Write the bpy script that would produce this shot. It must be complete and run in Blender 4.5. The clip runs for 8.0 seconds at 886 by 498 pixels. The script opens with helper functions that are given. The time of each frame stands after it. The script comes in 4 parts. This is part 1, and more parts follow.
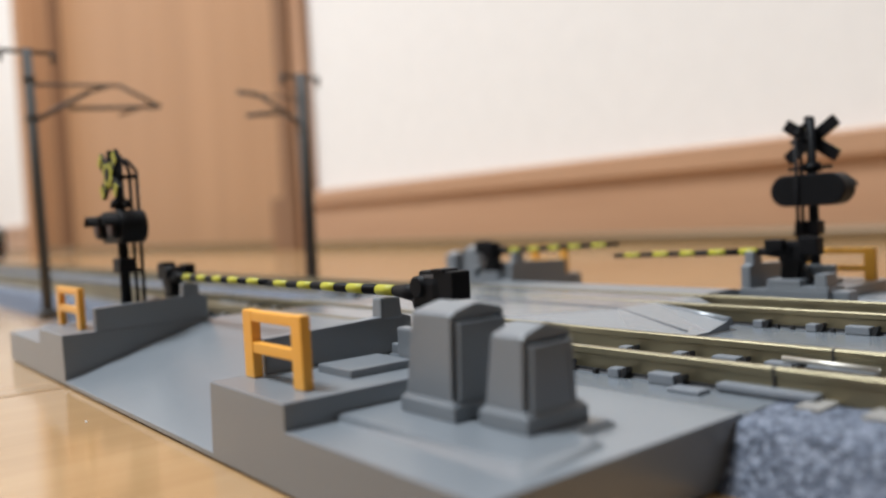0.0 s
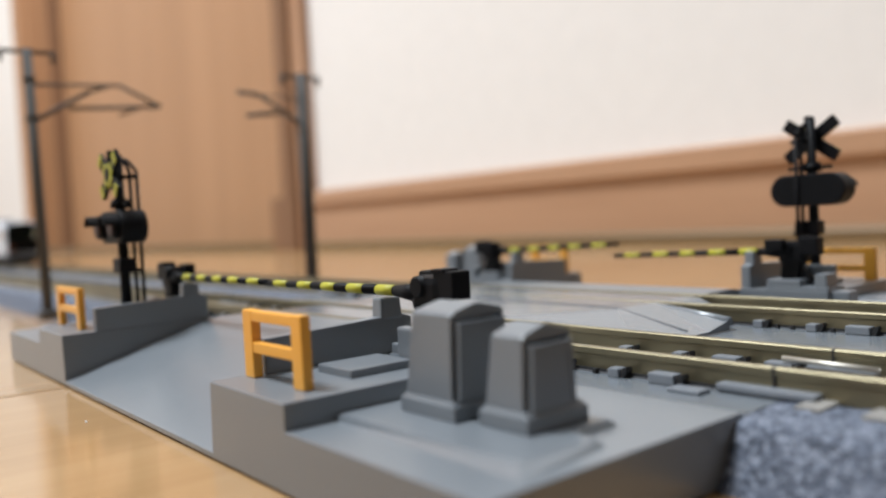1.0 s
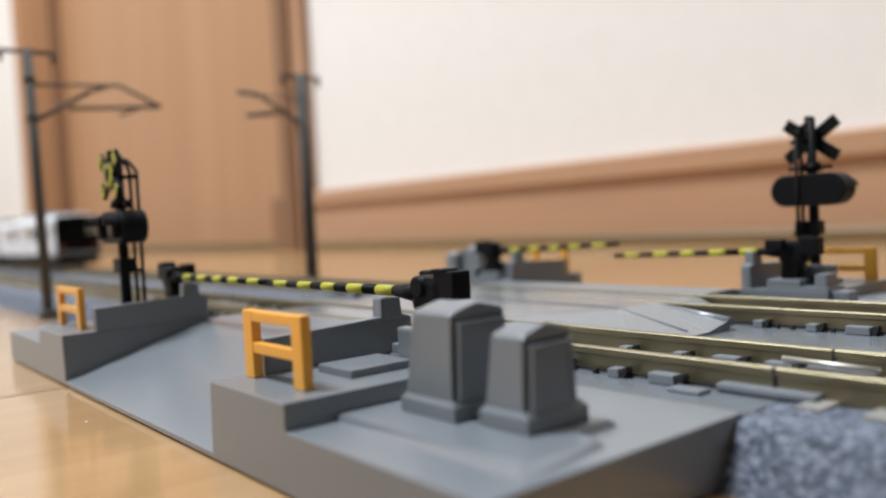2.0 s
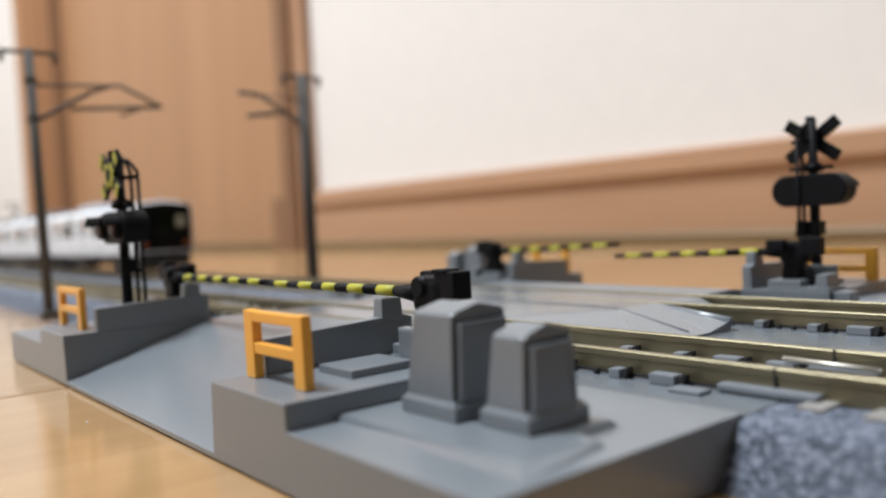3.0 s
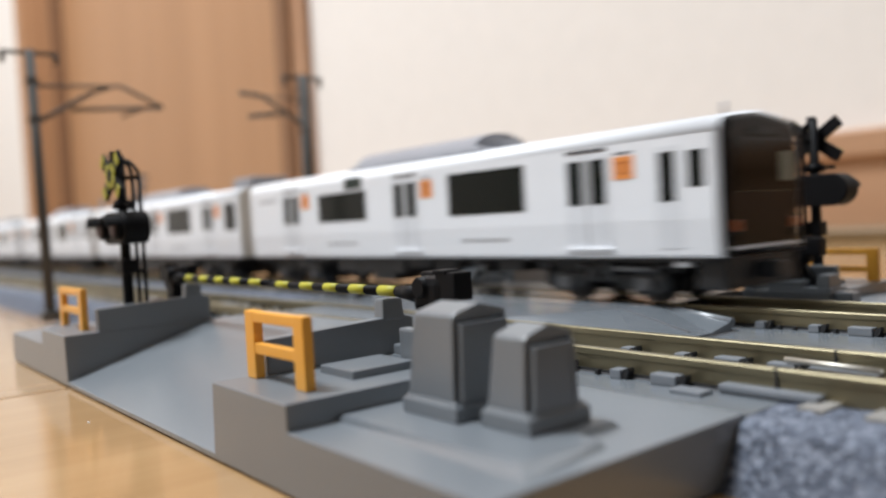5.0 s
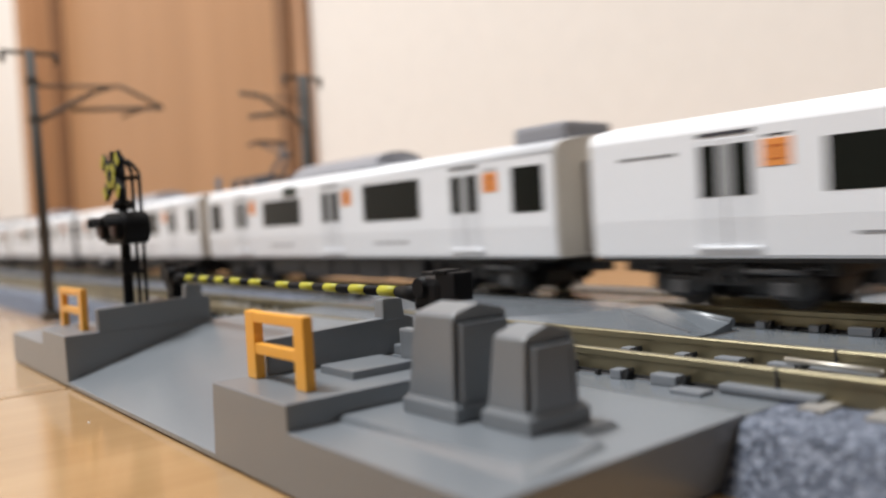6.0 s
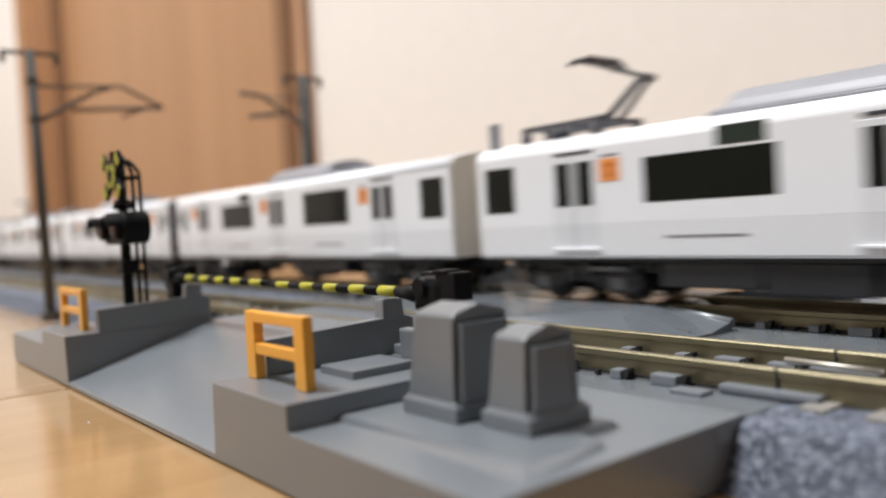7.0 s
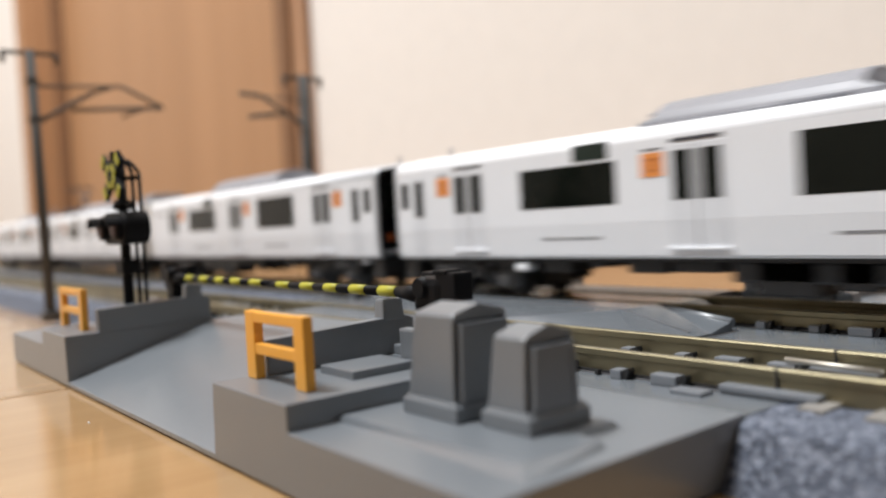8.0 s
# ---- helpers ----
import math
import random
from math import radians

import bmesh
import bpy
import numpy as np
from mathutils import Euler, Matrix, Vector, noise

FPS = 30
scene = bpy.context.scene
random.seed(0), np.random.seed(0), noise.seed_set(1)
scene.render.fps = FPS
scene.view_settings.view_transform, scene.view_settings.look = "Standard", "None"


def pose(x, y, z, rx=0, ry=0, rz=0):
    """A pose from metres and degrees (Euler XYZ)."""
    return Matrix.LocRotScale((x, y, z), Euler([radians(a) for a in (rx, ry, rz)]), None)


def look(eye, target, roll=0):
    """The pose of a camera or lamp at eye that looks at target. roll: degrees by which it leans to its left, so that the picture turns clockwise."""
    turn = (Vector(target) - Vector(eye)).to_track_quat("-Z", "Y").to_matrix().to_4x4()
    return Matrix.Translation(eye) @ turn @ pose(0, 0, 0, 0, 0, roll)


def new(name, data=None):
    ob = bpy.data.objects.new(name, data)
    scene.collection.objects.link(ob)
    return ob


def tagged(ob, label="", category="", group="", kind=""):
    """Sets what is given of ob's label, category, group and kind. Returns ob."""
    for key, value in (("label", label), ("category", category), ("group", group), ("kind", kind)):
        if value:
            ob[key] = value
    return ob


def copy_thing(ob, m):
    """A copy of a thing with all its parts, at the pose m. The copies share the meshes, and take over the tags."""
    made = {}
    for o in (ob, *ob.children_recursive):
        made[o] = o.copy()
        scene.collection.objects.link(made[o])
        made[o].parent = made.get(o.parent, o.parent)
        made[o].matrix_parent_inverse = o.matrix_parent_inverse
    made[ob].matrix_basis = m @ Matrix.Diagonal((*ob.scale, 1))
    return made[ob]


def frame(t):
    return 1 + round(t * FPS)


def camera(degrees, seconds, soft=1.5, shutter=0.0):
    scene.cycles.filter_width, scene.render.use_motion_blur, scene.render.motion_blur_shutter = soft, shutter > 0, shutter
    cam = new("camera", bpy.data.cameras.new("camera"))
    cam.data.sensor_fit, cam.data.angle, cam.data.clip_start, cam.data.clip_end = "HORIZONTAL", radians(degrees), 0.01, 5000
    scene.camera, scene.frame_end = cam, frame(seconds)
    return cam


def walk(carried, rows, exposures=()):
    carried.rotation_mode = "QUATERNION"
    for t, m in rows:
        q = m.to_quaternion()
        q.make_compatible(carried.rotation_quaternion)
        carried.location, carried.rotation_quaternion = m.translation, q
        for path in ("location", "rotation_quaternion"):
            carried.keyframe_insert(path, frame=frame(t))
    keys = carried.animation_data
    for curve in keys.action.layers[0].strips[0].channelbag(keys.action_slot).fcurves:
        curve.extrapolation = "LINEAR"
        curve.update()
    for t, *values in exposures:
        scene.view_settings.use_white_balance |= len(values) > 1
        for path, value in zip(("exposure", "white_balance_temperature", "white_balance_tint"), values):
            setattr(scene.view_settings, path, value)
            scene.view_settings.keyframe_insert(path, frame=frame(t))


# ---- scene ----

MM = 0.001   # everything below is given in millimetres: a model railway of 9 mm gauge on a floor

# ---- camera ----
EYE = Vector((0, 0, 19.6)) * MM
FOV = 58.28


def aim(turn, nod):
    """The camera's pose, turned to the left and tilted up by so many degrees from its first look."""
    yaw, pitch = radians(-51.154 - turn), radians(-2.036 + nod)
    way = Vector((math.sin(yaw) * math.cos(pitch), math.cos(yaw) * math.cos(pitch), math.sin(pitch)))
    return look(EYE, EYE + way, -3.094)


cam = camera(FOV, 8.0, soft=2.0, shutter=0.58)
cam.data.dof.use_dof = True
cam.data.dof.focus_distance = 81 * MM
cam.data.dof.aperture_fstop = 20.5
walk(cam, [(0.0, aim(0, 0)), (1.5, aim(0, 0)), (3.5, aim(0.10, 0.04)), (8.0, aim(0.16, 0.09))],
     exposures=((0.0, 0.04, 6550, 10), (4.5, 0.03, 6550, 10), (6.0, 0.0, 7050, 13), (8.0, 0.0, 7050, 13)))

# ---- world and lamps ----
world = bpy.data.worlds.new("room_dusk")
world.use_nodes = True
world.node_tree.nodes["Background"].inputs[0].default_value = (0.9, 0.92, 1.0, 1)
world.node_tree.nodes["Background"].inputs[1].default_value = 0.05
scene.world = world


def area_lamp(name, eye, target, w, h, power, colour):
    data = bpy.data.lights.new(name, "AREA")
    data.shape, data.size, data.size_y, data.energy, data.color = "RECTANGLE", w, h, power, colour
    ob = new(name, data)
    ob.matrix_world = look(eye, target)
    return ob


area_lamp("ceiling_lamp", (-0.75, -0.62, 2.33), (-0.75, -0.62, 0), 0.7, 0.7, 121, (0.835, 0.91, 0.985))


# ---- materials ----
def material(name, rough=0.5, metal=0.0, spec=0.5):
    m = bpy.data.materials.new(name)
    m.use_nodes = True
    b = m.node_tree.nodes["Principled BSDF"]
    b.inputs["Roughness"].default_value, b.inputs["Metallic"].default_value = rough, metal
    b.inputs["Specular IOR Level"].default_value = spec
    return m, m.node_tree, b


def coords(nt, scale):
    tc, mp = nt.nodes.new("ShaderNodeTexCoord"), nt.nodes.new("ShaderNodeMapping")
    mp.inputs["Scale"].default_value = scale
    nt.links.new(tc.outputs["Object"], mp.inputs["Vector"])
    return mp.outputs["Vector"]


def noise_tex(nt, vec, scale, detail=4, rough=0.55):
    n = nt.nodes.new("ShaderNodeTexNoise")
    n.inputs["Scale"].default_value, n.inputs["Detail"].default_value = scale, detail
    n.inputs["Roughness"].default_value = rough
    nt.links.new(vec, n.inputs["Vector"])
    return n.outputs["Fac"]


def ramp(nt, fac, stops):
    r = nt.nodes.new("ShaderNodeValToRGB")
    while len(r.color_ramp.elements) < len(stops):
        r.color_ramp.elements.new(0.5)
    for e, (at, col) in zip(r.color_ramp.elements, stops):
        e.position, e.color = at, (*col, 1)
    nt.links.new(fac, r.inputs["Fac"])
    return r.outputs["Color"]


def span(nt, fac, lo, hi):
    r = nt.nodes.new("ShaderNodeMapRange")
    r.inputs["To Min"].default_value, r.inputs["To Max"].default_value = lo, hi
    nt.links.new(fac, r.inputs["Value"])
    return r.outputs["Result"]


def bump(nt, b, fac, strength, distance):
    n = nt.nodes.new("ShaderNodeBump")
    n.inputs["Strength"].default_value, n.inputs["Distance"].default_value = strength, distance
    nt.links.new(fac, n.inputs["Height"])
    nt.links.new(n.outputs["Normal"], b.inputs["Normal"])


def shade(c, k):
    return tuple(min(1, v * k) for v in c)


def plastic(name, col, rough=0.4, var=0.07, fine=900, metal=0.0, spec=0.5, relief=0.00002):
    """Moulded plastic or paint: broad tone drift, fine grain, smudged gloss."""
    m, nt, b = material(name, rough, metal, spec)
    v = coords(nt, (1, 1, 1))
    big, small = noise_tex(nt, v, 70, 3), noise_tex(nt, v, fine, 3)
    nt.links.new(ramp(nt, big, [(0.25, shade(col, 1 - var)), (0.75, shade(col, 1 + var))]), b.inputs["Base Color"])
    nt.links.new(span(nt, noise_tex(nt, v, 160, 4), rough * 0.88, min(1, rough * 1.12)), b.inputs["Roughness"])
    bump(nt, b, small, 0.10, relief)
    return m


def wood(name, dark, light, rough, grain_axis, scale=1.0):
    m, nt, b = material(name, rough, 0, 0.5)
    s = [22.0 * scale] * 3
    s[grain_axis] = 1.1 * scale
    v = coords(nt, tuple(s))
    info = nt.nodes.new("ShaderNodeObjectInfo")
    add = nt.nodes.new("ShaderNodeVectorMath")
    add.operation = "ADD"
    nt.links.new(v, add.inputs[0])
    mul = nt.nodes.new("ShaderNodeMath")
    mul.operation = "MULTIPLY"
    mul.inputs[1].default_value = 40
    nt.links.new(info.outputs["Random"], mul.inputs[0])
    nt.links.new(mul.outputs[0], add.inputs[1])
    g1, g2 = noise_tex(nt, add.outputs[0], 1.2, 6, 0.6), noise_tex(nt, add.outputs[0], 9, 4, 0.6)
    mix = nt.nodes.new("ShaderNodeMix")
    mix.inputs[0].default_value = 0.35
    nt.links.new(g1, mix.inputs[2])
    nt.links.new(g2, mix.inputs[3])
    nt.links.new(ramp(nt, mix.outputs[0], [(0.32, dark), (0.68, light)]), b.inputs["Base Color"])
    nt.links.new(span(nt, g2, rough * 0.85, rough * 1.25), b.inputs["Roughness"])
    bump(nt, b, g2, 0.15, 0.0001)
    return m


def speckle(name, stops, scale, rough, relief):
    """Loose stone: cells of differing tone with a rough surface."""
    m, nt, b = material(name, rough, 0, 0.3)
    v = coords(nt, (1, 1, 1))
    vo = nt.nodes.new("ShaderNodeTexVoronoi")
    vo.inputs["Scale"].default_value = scale
    nt.links.new(v, vo.inputs["Vector"])
    sep = nt.nodes.new("ShaderNodeSeparateColor")
    nt.links.new(vo.outputs["Color"], sep.inputs[0])
    mix = nt.nodes.new("ShaderNodeMix")
    mix.inputs[0].default_value = 0.4
    nt.links.new(sep.outputs[0], mix.inputs[2])
    nt.links.new(noise_tex(nt, v, scale * 0.35, 3), mix.inputs[3])
    nt.links.new(ramp(nt, mix.outputs[0], stops), b.inputs["Base Color"])
    bump(nt, b, vo.outputs["Distance"], 0.8, relief)
    return m


GREY = plastic("grey_plastic", (0.145, 0.161, 0.177), 0.32, 0.03, 900, 0.0, 1.0, 0.000006)
GREY_SMOOTH = plastic("smooth_grey_plastic", (0.145, 0.161, 0.177), 0.2, 0.03, 900, 0.0, 1.0, 0.000003)
GREY_DARK = plastic("grey_joint_and_shade", (0.10, 0.10, 0.105), 0.6)
BLACK = plastic("black_plastic", (0.006, 0.006, 0.007), 0.52, 0.15, 900, 0.0, 0.12)
BLACK_GLOSS = plastic("black_gloss", (0.004, 0.004, 0.005), 0.22, 0.1, 900, 0.0, 0.2)
YELLOW = plastic("yellow_paint", (0.38, 0.355, 0.018), 0.55, 0.12)
ORANGE = plastic("orange_plastic", (0.80, 0.37, 0.045), 0.36, 0.06)
ORANGE_MARK = plastic("orange_marking", (0.86, 0.31, 0.075), 0.4, 0.06)
RAIL = plastic("nickel_rail", (0.275, 0.238, 0.152), 0.4, 0.22, 500, 0.9)
RAIL_TOP = plastic("polished_rail_head", (0.31, 0.275, 0.19), 0.42, 0.06, 500, 1.0)
STEEL = plastic("bright_steel", (0.54, 0.51, 0.45), 0.5, 0.05, 500, 1.0)
SLEEPER = plastic("sleeper_plastic", (0.20, 0.19, 0.175), 0.55, 0.3)
CLIP = plastic("clip_plastic", (0.18, 0.195, 0.215), 0.28, 0.08)
MAST = plastic("mast_grey", (0.115, 0.111, 0.106), 0.8, 0.1, 900, 0.0, 0.06)
WHITE_BODY = plastic("white_car_paint", (0.89, 0.908, 0.94), 0.36, 0.02)
END_BEIGE = plastic("car_end_paint", (0.74, 0.70, 0.64), 0.45, 0.04)
DOOR_GREY = plastic("car_door_paint", (0.80, 0.82, 0.855), 0.36, 0.03)
PILLAR_GREY = plastic("door_pillar_grey", (0.36, 0.37, 0.38), 0.4, 0.04)
OLIVE_STRIP = wood("olive_floor_strip", (0.125, 0.073, 0.027), (0.19, 0.117, 0.048), 0.5, 0, 0.6)
ROOF_GREY = plastic("roof_grey", (0.25, 0.255, 0.28), 0.45, 0.08)
ROOF_DARK = plastic("pantograph_grey", (0.07, 0.07, 0.078), 0.5, 0.1)
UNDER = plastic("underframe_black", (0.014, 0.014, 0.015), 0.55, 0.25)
UNDER_GREY = plastic("underframe_grey", (0.022, 0.024, 0.028), 0.45, 0.2)
# lighter grey puts the bogies' highlights into the colour
UNDER_LIGHT = plastic("underframe_highlight_grey", (0.075, 0.076, 0.08), 0.4, 0.2)
GLASS_DARK = plastic("dark_car_glass", (0.006, 0.008, 0.006), 0.1, 0.3, 900, 0.0, 0.18)
PALE_REFLECTION = plastic("pale_reflection", (0.35, 0.36, 0.28), 0.6)
GANGWAY = plastic("gangway_grey", (0.26, 0.23, 0.21), 0.55, 0.1)
DISPLAY = plastic("green_black_display", (0.022, 0.034, 0.027), 0.2, 0.2, 900, 0.0, 0.3)
ORANGE_DEEP = plastic("deep_orange_marking", (0.50, 0.11, 0.02), 0.4)
LETTER_SOFT = plastic("grey_lettering", (0.27, 0.27, 0.28), 0.5)
LETTER = plastic("dark_lettering", (0.04, 0.04, 0.05), 0.5)
LAMP_RED = plastic("dull_red_lens", (0.04, 0.006, 0.006), 0.5)
TAIL = plastic("orange_red_lens", (0.46, 0.10, 0.022), 0.3)
BALLAST = speckle("grey_ballast", [(0.22, (0.042, 0.050, 0.068)), (0.5, (0.090, 0.104, 0.138)), (0.82, (0.21, 0.232, 0.282))], 2750, 0.8, 0.0002)
BALLAST_BASE = plastic("ballast_base", (0.06, 0.05, 0.045), 0.6)
PLASTER = plastic("white_wallpaper", (0.80, 0.775, 0.745), 0.85, 0.02, 700, 0.0, 0.2, 0.0003)
WALL_TAUPE = plastic("taupe_bounce_wall", (0.40, 0.375, 0.35), 0.85, 0.03, 700, 0.0, 0.2, 0.0003)
CEILING = plastic("white_ceiling", (0.66, 0.66, 0.65), 0.9, 0.02, 300)
WOOD_FLOOR = wood("oak_floor", (0.295, 0.170, 0.075), (0.405, 0.255, 0.128), 0.115, 1, 0.8)
WOOD_DOOR = wood("beech_door", (0.35, 0.185, 0.088), (0.45, 0.25, 0.128), 0.5, 2, 0.5)
WOOD_TRIM = wood("beech_trim", (0.40, 0.222, 0.126), (0.49, 0.29, 0.172), 0.40, 0, 0.6)
# darker copy of the door wood, with the shade put into its colour
WOOD_SHADED = wood("shaded_casing", (0.175, 0.086, 0.042), (0.255, 0.135, 0.068), 0.65, 2, 0.6)
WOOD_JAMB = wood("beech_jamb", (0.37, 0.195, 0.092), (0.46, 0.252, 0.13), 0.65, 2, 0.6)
DARK_BLOCKER = wood("dark_blocker", (0.035, 0.022, 0.015), (0.06, 0.038, 0.025), 0.5, 2, 0.6)

# ---- mesh helpers (millimetres) ----
BASES = {}


def box(bm, x0, x1, y0, y1, z0, z1, cut=0.0, taper=0.0):
    """A box; cut bevels its edges, taper draws the top in on every side."""
    vs = []
    for z, t in ((z0, 0), (z1, taper)):
        vs += [bm.verts.new((x, y, z)) for x, y in ((x0 + t, y0 + t), (x1 - t, y0 + t), (x1 - t, y1 - t), (x0 + t, y1 - t))]
    fs = [bm.faces.new([vs[i] for i in q]) for q in ((3, 2, 1, 0), (4, 5, 6, 7), (0, 1, 5, 4), (1, 2, 6, 5), (2, 3, 7, 6), (3, 0, 4, 7))]
    if cut:
        es = list({e for f in fs for e in f.edges})
        bmesh.ops.bevel(bm, geom=es, offset=cut, segments=2, affect="EDGES", profile=0.6)
    return bm


def prism(bm, outline, axis, lo, hi, cut=0.0):
    """An outline of (a, b) pairs drawn out along x (a=y, b=z), y (a=x, b=z) or z (a=x, b=y)."""
    put = {"x": lambda a, b, c: (c, a, b), "y": lambda a, b, c: (a, c, b), "z": lambda a, b, c: (a, b, c)}[axis]
    n = len(outline)
    A, B = [[bm.verts.new(put(a, b, c)) for a, b in outline] for c in (lo, hi)]
    fs = [bm.faces.new(A[::-1]), bm.faces.new(B)]
    fs += [bm.faces.new((A[i], A[(i + 1) % n], B[(i + 1) % n], B[i])) for i in range(n)]
    bmesh.ops.recalc_face_normals(bm, faces=fs)
    if cut:
        bmesh.ops.bevel(bm, geom=list({e for f in fs for e in f.edges}), offset=cut, segments=2, affect="EDGES", profile=0.6)
    return bm


def rod(bm, p0, p1, r0, r1=None, seg=12, cut=0.0):
    p0, p1 = Vector(p0), Vector(p1)
    r1 = r0 if r1 is None else r1
    turn = (p1 - p0).to_track_quat("Z", "Y").to_matrix()
    rings = [[bm.verts.new(p + turn @ Vector((r * math.cos(a), r * math.sin(a), 0))) for a in [2 * math.pi * i / seg for i in range(seg)]]
             for p, r in ((p0, r0), (p1, r1))]
    fs = [bm.faces.new(rings[0][::-1]), bm.faces.new(rings[1])]
    for i in range(seg):
        j = (i + 1) % seg
        f = bm.faces.new((rings[0][i], rings[0][j], rings[1][j], rings[1][i]))
        f.smooth = True
        fs.append(f)
    if cut:
        bmesh.ops.bevel(bm, geom=list(fs[0].edges) + list(fs[1].edges), offset=cut, segments=2, affect="EDGES")
    return bm


def bar(bm, p0, p1, w, h):
    """A square bar from p0 to p1."""
    p0, p1 = Vector(p0), Vector(p1)
    turn = (p1 - p0).to_track_quat("Z", "Y").to_matrix()
    offs = [Vector((a * w / 2, b * h / 2, 0)) for a, b in ((-1, -1), (1, -1), (1, 1), (-1, 1))]
    A, B = [[bm.verts.new(p + turn @ o) for o in offs] for p in (p0, p1)]
    bm.faces.new(A[::-1]), bm.faces.new(B)
    for i in range(4):
        bm.faces.new((A[i], A[(i + 1) % 4], B[(i + 1) % 4], B[i]))
    return bm


def thing(name, x, y, z, label, category, group="", kind=""):
    ob = new(name)
    ob.empty_display_size = 0.002
    ob.location = Vector((x, y, z)) * MM
    BASES[ob.name] = Vector((x, y, z))
    return tagged(ob, label, category, group, kind)


def part(name, bm, mat, parent, label=""):
    """Links a bmesh, given in world millimetres, as one mesh under a thing or a part."""
    base = BASES[parent.name]
    bmesh.ops.translate(bm, verts=bm.verts, vec=-base)
    bmesh.ops.scale(bm, verts=bm.verts, vec=(MM, MM, MM))
    bmesh.ops.recalc_face_normals(bm, faces=bm.faces)
    me = bpy.data.meshes.new(name)
    bm.to_mesh(me)
    bm.free()
    me.materials.append(mat)
    ob = new(name, me)
    ob.parent = parent
    BASES[ob.name] = base
    return tagged(ob, label) if label else ob


def whole(name, bm, mat, label, category, group="", kind="", base=(0, 0, 0)):
    base = Vector(base)
    bmesh.ops.translate(bm, verts=bm.verts, vec=-base)
    bmesh.ops.scale(bm, verts=bm.verts, vec=(MM, MM, MM))
    bmesh.ops.recalc_face_normals(bm, faces=bm.faces)
    me = bpy.data.meshes.new(name)
    bm.to_mesh(me)
    bm.free()
    me.materials.append(mat)
    ob = new(name, me)
    ob.location = base * MM
    BASES[ob.name] = base
    return tagged(ob, label, category, group, kind)


def shared(name, me, parent, x, y, z, rz=0.0):
    """A piece on shared mesh data under its parent, at world millimetres."""
    ob = new(name, me)
    ob.parent = parent
    ob.matrix_basis = Matrix.Translation((Vector((x, y, z)) - BASES[parent.name]) * MM) @ pose(0, 0, 0, 0, 0, rz)
    return ob


def mesh_of(name, bm, mat):
    bmesh.ops.scale(bm, verts=bm.verts, vec=(MM, MM, MM))
    bmesh.ops.recalc_face_normals(bm, faces=bm.faces)
    me = bpy.data.meshes.new(name)
    bm.to_mesh(me)
    bm.free()
    me.materials.append(mat)
    return me


B = bmesh.new
CX, CY = -90.5, 78.7          # centre of the level crossing
NEAR, FAR = 62.4, 95.2        # centre lines of the two tracks
RAILZ = 7.0                   # rail heads above the floor


def opposite(ob):
    """The pose of ob turned half round the crossing's centre."""
    c = Matrix.Translation(Vector((CX, CY, 0)) * MM)
    return c @ pose(0, 0, 0, 0, 0, 180) @ c.inverted() @ Matrix.Translation(ob.location)


